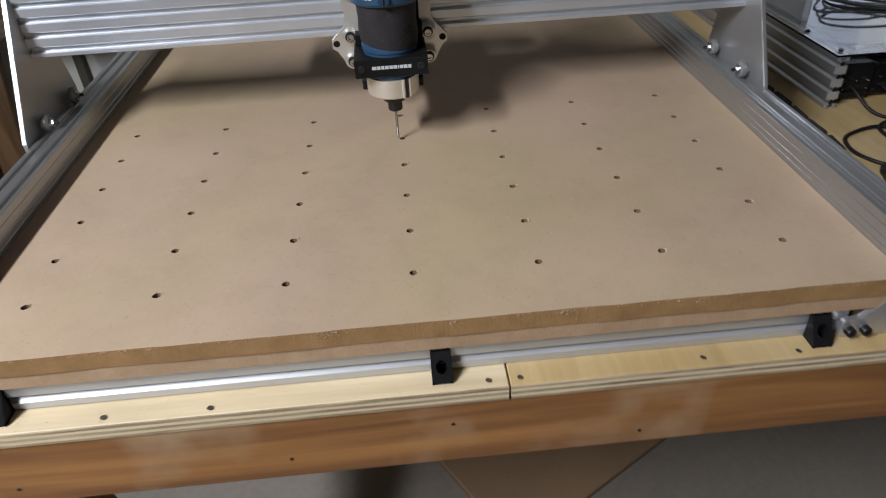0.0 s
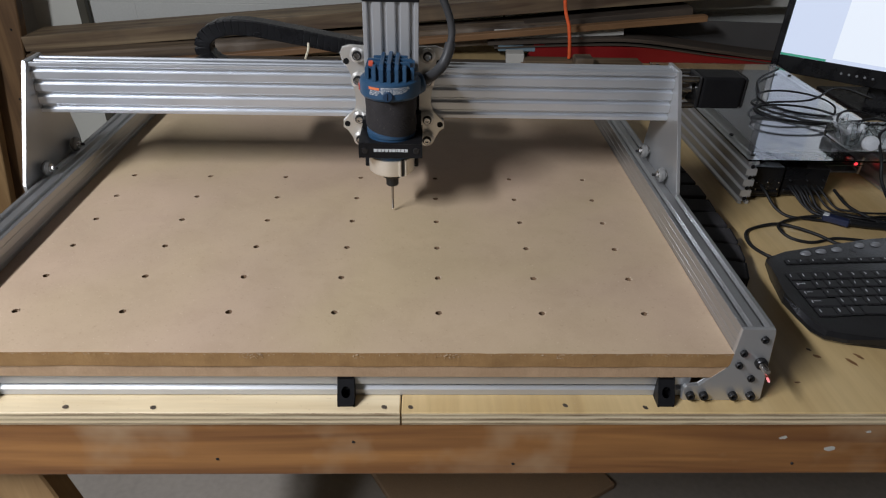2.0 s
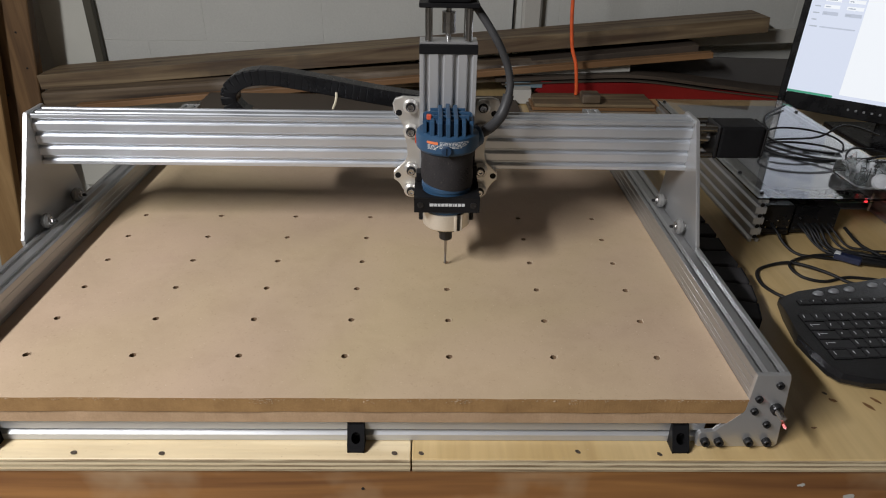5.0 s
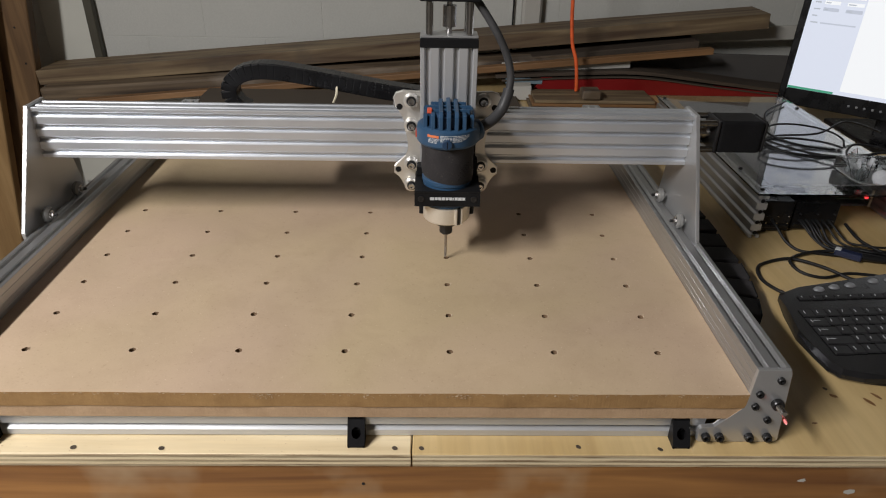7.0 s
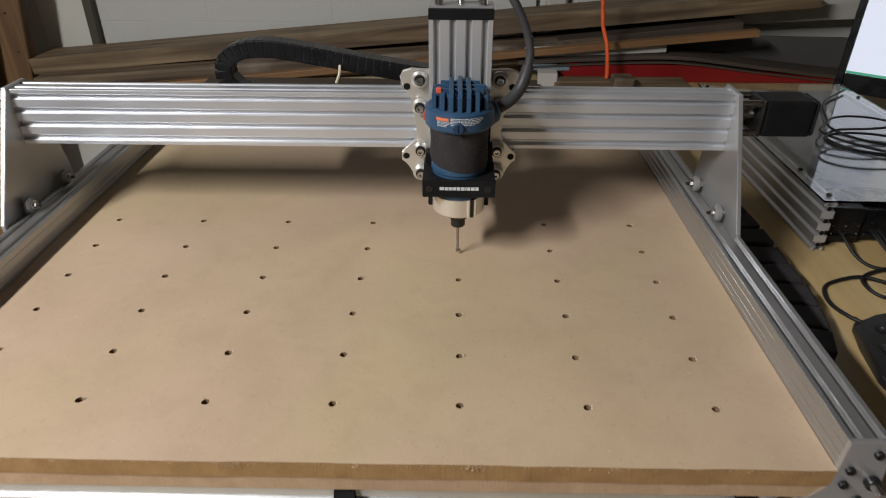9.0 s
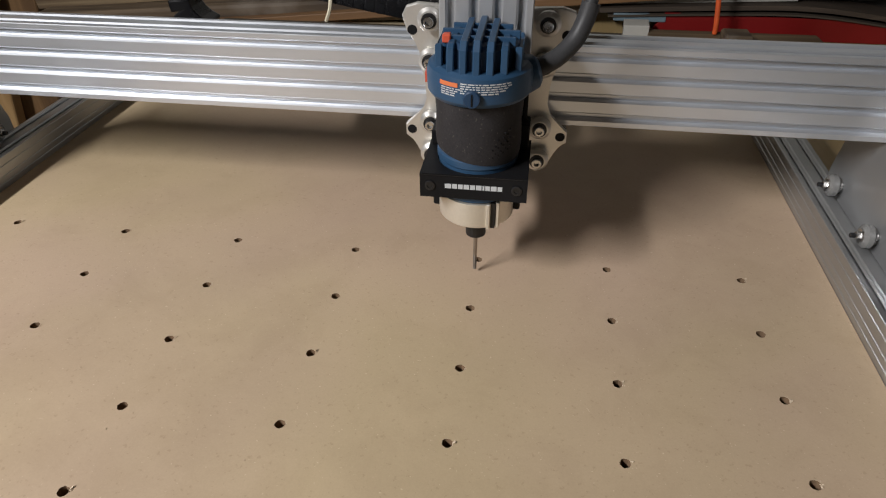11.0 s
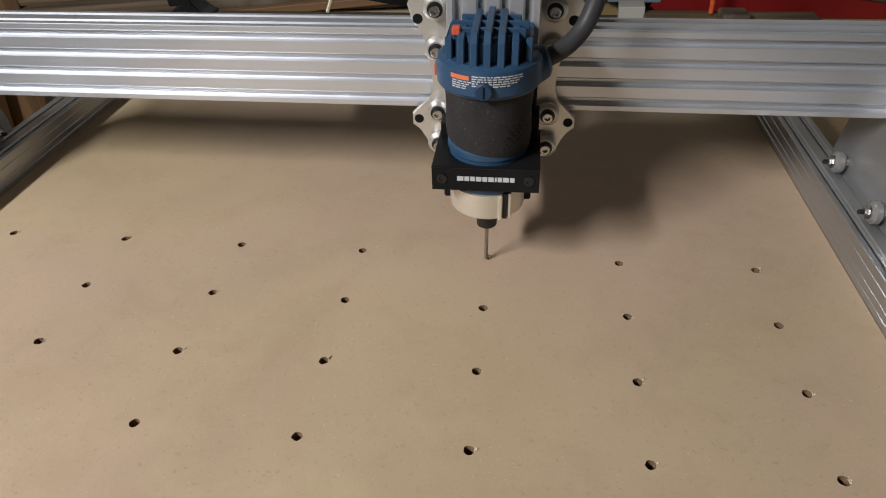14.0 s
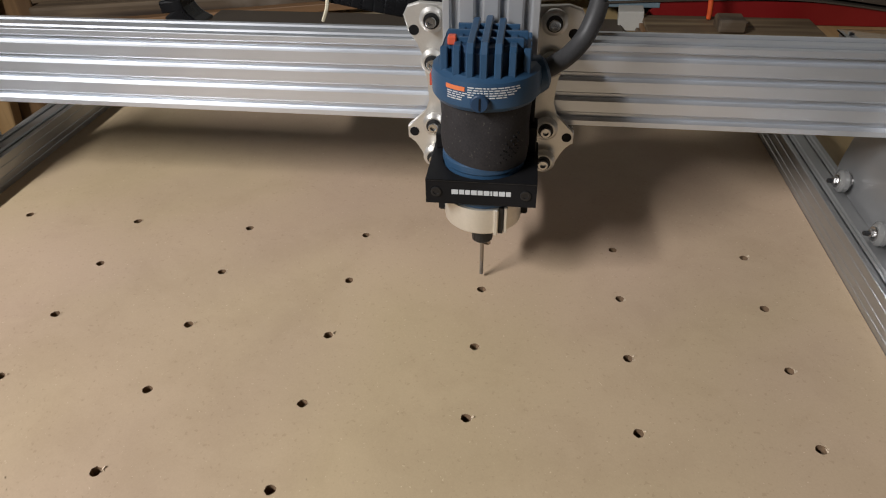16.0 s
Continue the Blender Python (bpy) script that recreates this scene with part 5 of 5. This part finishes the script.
def clear_case():
    """Clear plastic gadget with a round knob, lying on the lid."""
    t = thing("clear_enclosure", (1.385, 0.53, 0.02), "clear plastic enclosure with small parts on the lid", "enclosure")
    z = 0.0192
    part("shell", box(1.310, 1.455, 0.490, 0.580, z, z + 0.030, 0.006, seg=2), "acrylic", t, "clear plastic shell")
    part("board", box(1.318, 1.447, 0.498, 0.572, z + 0.004, z + 0.006), "frost", t, "pale inner board")
    part("knob", lathe([(0.004, 0), (0.0135, 0.001), (0.0150, 0.006), (0.0140, 0.012), (0.004, 0.013)], (1.345, 0.486, z + 0.018), (-0.15, -1, 0.6), 22), "frost", t, "pale translucent knob")
    rnd = random.Random(31)
    for k in range(9):
        x, y, r = rnd.uniform(1.325, 1.445), rnd.uniform(0.503, 0.567), rnd.uniform(0.003, 0.008)
        part("pillar", rod((x, y, z + 0.006), (x, y, z + rnd.uniform(0.022, 0.044)), r, 12), "frost" if k % 3 else "acrylic", t)
    part("label_card", box(-0.018, 0.018, -0.012, 0.012, 0, 0.0008, m=pose(1.446, 0.487, z + 0.032, 40, 0, -20)), "label_white", t, "white card")
    for k in range(16):
        x, y = rnd.uniform(1.31, 1.45), rnd.uniform(0.485, 0.575)
        part("crumpled_fold", box(-0.016, 0.016, -0.0006, 0.0006, -0.014, 0.014, m=pose(x, y, z + rnd.uniform(0.016, 0.034), rnd.uniform(-50, 50), rnd.uniform(-50, 50), rnd.uniform(0, 180))), "acrylic", t)
    return t


clear_case()


def monitor():
    t = thing("computer_monitor", (1.74, 1.03, ZT), "black computer monitor with a lit white program window", "monitor")
    mw = pose(1.700, 0.970, 0.188, -5, 0, -38)
    W2, H2 = 0.293, 0.196

    def mbox(x0, x1, z0, z1, y0, y1, bev=0.0):
        return box(x0, x1, y0, y1, z0, z1, bev, m=mw)
    part("back_shell", mbox(-W2, W2, -H2, H2, 0.003, 0.045, 0.006), "black_plastic", t)
    for nm, a in (("bezel_left", (-W2, -W2 + 0.017, -H2, H2)), ("bezel_right", (W2 - 0.017, W2, -H2, H2)), ("bezel_top", (-W2 + 0.0172, W2 - 0.0172, H2 - 0.017, H2)), ("bezel_bottom", (-W2 + 0.0172, W2 - 0.0172, -H2, -H2 + 0.044))):
        part(nm, mbox(*a, -0.008, 0.0028, 0.002), "black_plastic", t)
    sc = part("screen", mbox(-W2 + 0.016, W2 - 0.016, -H2 + 0.043, H2 - 0.016, -0.0025, 0.002), "screen", t, "lit pale blue screen")
    x0, z0 = -W2 + 0.0172, -H2 + 0.0442
    part("status_bar", mbox(x0, x0 + 0.112, z0, z0 + 0.0055, -0.0034, -0.0027), "screen_green", sc)
    part("canvas_pane", mbox(x0 + 0.126, W2 - 0.0175, z0 + 0.010, H2 - 0.0172, -0.0032, -0.0027), "screen_white", sc, "white drawing pane")
    rnd = random.Random(5)
    top = H2 - 0.0185
    for k in range(7):
        part("screen_field", mbox(x0 + 0.006 + k * 0.015, x0 + 0.015 + k * 0.015, top - 0.006, top - 0.0035, -0.0034, -0.0027), "screen_grey", sc)
    part("tool_band", mbox(x0 + 0.002, W2 - 0.019, top - 0.021, top - 0.010, -0.0033, -0.0027), "screen_pale", sc)
    for k in range(9):
        part("screen_field", mbox(x0 + 0.006 + k * 0.022, x0 + 0.017 + k * 0.022, top - 0.018, top - 0.013, -0.0036, -0.0028), "screen_grey", sc)
    for k in range(8):
        zz = top - 0.044 - k * 0.0165
        part("field_label", mbox(x0 + 0.010, x0 + 0.010 + rnd.uniform(0.010, 0.018), zz, zz + 0.0032, -0.0034, -0.0027), "screen_grey", sc)
        if k < 6:
            for xa, wd in ((0.032, 0.036), (0.084, 0.038)):
                part("field_box", mbox(x0 + xa, x0 + xa + wd, zz - 0.002, zz + 0.0065, -0.0034, -0.0027), "screen_white" if k % 3 != 2 else "screen_pale", sc)
                part("field_label", mbox(x0 + xa + 0.003, x0 + xa + rnd.uniform(0.010, 0.028), zz + 0.0005, zz + 0.0032, -0.0038, -0.0035), "screen_grey", sc)
    part("slider_track", mbox(x0 + 0.034, x0 + 0.116, top - 0.160, top - 0.1565, -0.0034, -0.0027), "screen_pale", sc)
    for k in range(5):
        part("button", lathe([(0.0005, 0.0018), (0.0028, 0.0016), (0.0032, 0.0)], mw @ Vector((-0.118 + k * 0.0185, -0.008, -H2 + 0.022)), mw.to_3x3() @ Vector((0, -1, 0)), 12), "silver_key", t)
    part("neck", box(-0.05, 0.05, 0.045, 0.075, -0.262, 0.02, 0.004, m=pose(1.700, 0.970, 0.188, 0, 0, -38)), "black_plastic", t)
    part("stand_base", box(1.62, 1.88, 0.92, 1.16, ZT + 0.0005, ZT + 0.016, 0.006, seg=2), "black_plastic", t)
    return t


monitor()


def keyboard():
    t = thing("keyboard", (1.25, 0.14, ZT), "black curved computer keyboard with silver media keys", "keyboard")
    o = [(1.058, 0.034), (1.047, 0.052), (1.042, 0.085), (1.044, 0.128), (1.054, 0.190), (1.060, 0.226), (1.067, 0.236), (1.10, 0.246), (1.17, 0.264), (1.27, 0.290), (1.36, 0.300), (1.50, 0.300),
         (1.52, 0.28), (1.52, 0.05), (1.48, 0.020), (1.30, 0.012), (1.15, 0.018), (1.085, 0.025)]
    part("case", prism(o, ZT + 0.001, ZT + 0.019, "z", 0.006), "kb_case", t, "glossy black case")
    rnd = random.Random(3)
    kz = ZT + 0.0192
    me = {}
    pitch = 0.0204
    for r, (y0, wide) in enumerate(((0.205, 1.0), (0.160, 1.0), (0.137, 1.5), (0.1145, 1.75), (0.092, 2.25), (0.0695, 1.4))):
        x, depth = (1.084 if r == 0 else 1.067), (0.0125 if r == 0 else 0.0195)
        first = True
        while x < 1.49:
            w = pitch * (wide if first else 1.0)
            if r == 5 and 1.135 < x < 1.16:
                w = pitch * 5.5
            yc = y0 + 0.08 * (x - 1.067) - 0.10 * (x - 1.067) ** 2
            k = (round(w - 0.0013, 4), depth)
            if k not in me:
                b = box(0, k[0], 0, k[1], 0, 0.0022, 0.0009)
                me[k] = bpy.data.meshes.new("key")
                b.to_mesh(me[k])
                b.free()
                me[k].materials.append(M["keys"])
            ob = new("key", me[k])
            ob.parent = t
            ob.location = Vector((x, yc, kz)) - BASE[t.name]
            BASE[ob.name] = BASE[t.name]
            if w < 0.06:
                h = rnd.uniform(0.0045, 0.0075) * (0.6 if r == 0 else 1.0)
                mk = pose(x + 0.0055, yc + depth * 0.55, kz + 0.00235, 0, 0, rnd.uniform(-12, 4))
                part("key_legend", box(-0.0005, 0.0005, -h / 2, h / 2, -0.0001, 0.0001, m=mk), "key_print", t)
                if first and r in (2, 3, 4):
                    part("key_legend", box(x + 0.008, x + 0.019, yc + 0.012, yc + 0.0127, kz + 0.00225, kz + 0.00245), "key_print", t)
            x += w
            first = False
    for x, yc in ((1.131, 0.2395), (1.160, 0.2465), (1.1895, 0.2525), (1.236, 0.2660), (1.266, 0.2700), (1.296, 0.2735)):
        b = lathe([(0.0002, 0.0034), (0.0070, 0.0028), (0.0098, 0.0)], (0, 0, 0), (0, 0, 1), 18)
        bmesh.ops.scale(b, vec=(1, 0.68, 1), verts=b.verts)
        bmesh.ops.transform(b, matrix=pose(x, yc, kz, 0, 0, 12), verts=b.verts)
        part("media_key", b, "silver_key", t, "silver oval media key", True)
    return t


keyboard()

def bench_chain():
    """The lengthwise axis's drag chain, lying on the bench beside the rail."""
    t = thing("drag_chain", (0.99, 0.33, ZT), "dusty black plastic drag chain lying beside the rail", "cable chain")
    path = smooth_path([(0.992, 0.600, 0), (0.996, 0.520, 0), (0.998, 0.440, 0), (0.994, 0.360, 0), (0.993, 0.285, 0), (0.980, 0.210, 0), (0.962, 0.150, 0)], 10)
    run, k = 0.0, 0
    for a, b in zip(path, path[1:]):
        run += (b - a).length
        if run > 0.049:
            run = 0.0
            m = Matrix.Translation((b.x, b.y, ZT + 0.0005)) @ (b - a).to_track_quat("X", "Z").to_matrix().to_4x4()
            ln = part("link", box(-0.0238, 0.0238, -0.030, 0.030, 0.0, 0.034 - 0.0012 * (k % 2), 0.003, m=m, seg=2), "rubber", t)
            for sy in (-1, 1):
                part("side_plate", box(-0.028, 0.018, sy * 0.0315 - 0.0015, sy * 0.0315 + 0.0015, 0.002, 0.031, 0.001, m=m), "black", ln)
            k += 1
    return t


bench_chain()


# ---- cables ----
def cable(pts, r=0.0022, label="thin black cable lying in loops on the bench", mat="cable"):
    return solo("cable", tube(pts, r, 7, 6), mat, label, "cable", "bench cables", smooth=True)


zc = ZT + 0.003
cable([(1.098, 0.242, zc), (1.078, 0.262, zc), (1.066, 0.296, zc), (1.076, 0.335, zc), (1.103, 0.355, zc), (1.143, 0.363, zc + 0.003), (1.172, 0.348, zc + 0.004), (1.2005, 0.326, zc + 0.002), (1.222, 0.300, zc), (1.25, 0.292, zc)], 0.0030)
cable([(1.238, 0.384, zc + 0.008), (1.205, 0.388, zc + 0.004), (1.160, 0.372, zc + 0.003), (1.137, 0.345, zc + 0.006), (1.1454, 0.316, zc + 0.002), (1.1785, 0.303, zc), (1.2255, 0.317, zc), (1.263, 0.313, zc), (1.30, 0.306, zc), (1.42, 0.31, zc)], 0.0028)
cable([(1.270, 0.362, zc + 0.008), (1.33, 0.352, zc + 0.005), (1.42, 0.350, zc + 0.003), (1.56, 0.345, zc + 0.003)], 0.0060)
cn = thing("usb_connector", (1.255, 0.372, ZT), "navy blue plug connector on the cable", "connector")
part("plug", box(-0.022, 0.022, -0.008, 0.008, -0.006, 0.006, 0.002, m=pose(1.255, 0.371, zc + 0.008, 0, 0, -38)), "usb_blue", cn)
part("tip", box(-0.010, 0.0, -0.0065, 0.0065, -0.0065, 0.0062, 0.001, m=pose(1.2455, 0.3785, zc + 0.0085, 0, 0, -38)), "label_white", cn)
rc = random.Random(11)
for k in range(9):
    x = (1.152, 1.205, 1.210, 1.218, 1.222, 1.230, 1.238, 1.250, 1.262)[k]
    r1, r2 = rc.uniform(-0.012, 0.012), rc.uniform(-0.02, 0.02)
    cable([(x, 0.466, zc + 0.030), (x + 0.001, 0.446, zc + 0.026), (x + 0.012 + r1 / 2, 0.420, zc + 0.008), (x + 0.030 + r1, 0.398 + r2 / 3, zc + 0.001 * k), (x + 0.060 + r1, 0.384 + r2 / 2, zc + 0.002 + 0.001 * k),
           (x + 0.13 + r2, 0.376 + r1 * 2, zc + 0.001 * k), (x + 0.22 + r2, 0.372 + r2 * 2, zc + 0.001 * k), (x + 0.34, 0.35 + r1 * 3, zc)], 0.0021 if k % 3 else 0.0028)
cable([(1.30, 0.47, zc + 0.02), (1.305, 0.42, zc + 0.01), (1.33, 0.37, zc + 0.006), (1.345, 0.33, zc), (1.40, 0.31, zc), (1.50, 0.33, zc)], 0.003)
zl = 0.0225
cable([(1.42, 1.02, 0.026), (1.33, 0.93, 0.024), (1.275, 0.80, 0.026), (1.225, 0.72, zl + 0.01), (1.30, 0.66, zl), (1.37, 0.62, zl + 0.006), (1.40, 0.57, zl + 0.035), (1.41, 0.53, zl + 0.04)], 0.0026, "black cable looping over the clear lid")
cable(loop_path(1.30, 0.665, 0.095, 0.055, zl + 0.002, 20, 350, 12, 0.012), 0.0024, "black cable looping over the clear lid")
cable(loop_path(1.32, 0.72, 0.085, 0.06, zl + 0.004, -30, 300, 12, 0.02), 0.0022, "black cable looping over the clear lid")
cable([(1.42, 0.53, zl + 0.035), (1.37, 0.50, zl + 0.03), (1.352, 0.445, zl), (1.352, 0.425, -0.01), (1.372, 0.40, -0.05), (1.395, 0.37, zc + 0.004), (1.42, 0.30, zc)], 0.0030, "black cable hanging over the box edge")
cable([(1.50, 0.62, zl), (1.45, 0.66, zl + 0.012), (1.39, 0.655, zl + 0.02), (1.355, 0.61, zl + 0.012), (1.37, 0.55, zl + 0.03), (1.44, 0.535, zl + 0.04)], 0.0024, "black cable looping over the clear lid")
cable([(1.54, 0.80, zl), (1.44, 0.78, zl + 0.03), (1.36, 0.74, zl + 0.015), (1.27, 0.76, zl), (1.235, 0.70, zl), (1.30, 0.63, zl), (1.40, 0.60, zl + 0.02)], 0.0024, "black cable looping over the clear lid")
cable([(-0.16, -0.02, zc), (-0.165, 0.12, zc + 0.01), (-0.15, 0.26, zc + 0.03), (-0.148, 0.36, zc + 0.07), (-0.15, 0.46, zc + 0.02), (-0.155, 0.62, zc)], 0.0055, "thick black cable beside the far rail")
cable([(-0.175, 0.05, zc), (-0.15, 0.16, zc + 0.012), (-0.14, 0.28, zc + 0.05), (-0.15, 0.40, zc + 0.03), (-0.16, 0.52, zc)], 0.0045, "thick black cable beside the far rail")

# ---- dust and marks on the spoilboard ----
rd = random.Random(21)
db = bmesh.new()
for k in range(420):
    x, y, s = rd.uniform(BX0 + 0.02, BX1 - 0.02), rd.uniform(BY0 + 0.02, 0.60), rd.uniform(0.0004, 0.0011)
    v = [db.verts.new((x + s * dx, y + s * dy, 0.0003 + s * dz)) for dx, dy, dz in ((-1, -0.6, 0), (1, -0.8, 0), (0.2, 1, 0), (0, 0, 0.25))]
    for f in ((0, 1, 2), (0, 1, 3), (1, 2, 3), (2, 0, 3)):
        db.faces.new([v[i] for i in f])
solo("sawdust", db, "dust", "fine sawdust specks on the spoilboard", "sawdust", kind="stuff")
wd = bmesh.new()
for k in range(90):
    x, y, s = rd.uniform(-0.02, 0.72), rd.uniform(-0.1, -0.07), rd.uniform(0.0003, 0.0008)
    v = [wd.verts.new((x + s * dx, y + s * dy, ZT + 0.0001 + s * dz)) for dx, dy, dz in ((-1, -0.6, 0), (1, -0.8, 0), (0.2, 1, 0), (0, 0, 0.25))]
    for f in ((0, 1, 2), (0, 1, 3), (1, 2, 3), (2, 0, 3)):
        wd.faces.new([v[i] for i in f])
solo("sawdust", wd, "dust", "fine sawdust specks on the bench edge", "sawdust", kind="stuff")


# ---- what moves: seconds, spindle x, gantry y, spindle z, from the rest pose ----
MOVES = [
    (0.0, -0.1195, 0.0700, 0.0), (0.5, -0.1025, 0.0595, 0.0), (1.0, -0.0860, 0.0505, 0.0), (1.5, -0.0690, 0.0410, 0.0), (2.0, -0.0520, 0.0315, 0.0),
    (2.5, -0.0345, 0.0208, 0.0), (3.0, -0.0168, 0.0098, 0.0), (3.5, 0.0, 0.0, 0.0), (3.8, 0.0105, -0.0065, 0.0), (4.0, 0.0150, -0.0105, 0.0), (4.2, 0.0152, -0.0115, 0.0), (6.3, 0.0152, -0.0118, 0.0),
    (6.6, 0.0152, -0.0118, 0.0), (7.0, 0.0152, -0.0075, 0.0), (7.5, 0.0152, 0.0105, 0.0), (8.0, 0.0152, 0.0262, 0.0), (8.2, 0.0152, 0.0335, 0.0), (10.3, 0.0152, 0.1078, 0.0),
    (10.5, 0.0152, 0.1147, 0.0), (11.0, 0.0152, 0.1315, 0.0), (11.4, 0.0152, 0.1465, 0.0), (11.6, 0.0152, 0.1478, -0.0004), (12.0, 0.0152, 0.1480, -0.0040), (12.5, 0.0152, 0.1482, -0.0101),
    (13.0, 0.0152, 0.1482, -0.0155), (13.5, 0.0152, 0.1482, -0.0153), (14.0, 0.0152, 0.1478, -0.0026), (14.2, 0.0152, 0.1475, 0.0), (14.5, 0.0152, 0.1442, 0.0), (15.0, 0.0152, 0.1270, 0.0), (15.5, 0.0152, 0.1108, 0.0),
    (16.0, 0.0152, 0.0938, 0.0),

]


def motions():
    def at(ob, kx, ky, kz):
        b = Vector(BASE[ob.name])
        walk(ob, [(t, pose(b.x + kx * x, b.y + ky * y, b.z + kz * z)) for t, x, y, z in MOVES])
    at(GANTRY, 0, 1, 0)
    at(CARRIAGE, 1, 1, 0)
    at(Z_AXIS, 1, 1, 1)
    at(ROUTER, 1, 1, 1)
    at(CHAIN, 0.5, 1, 0)


motions()
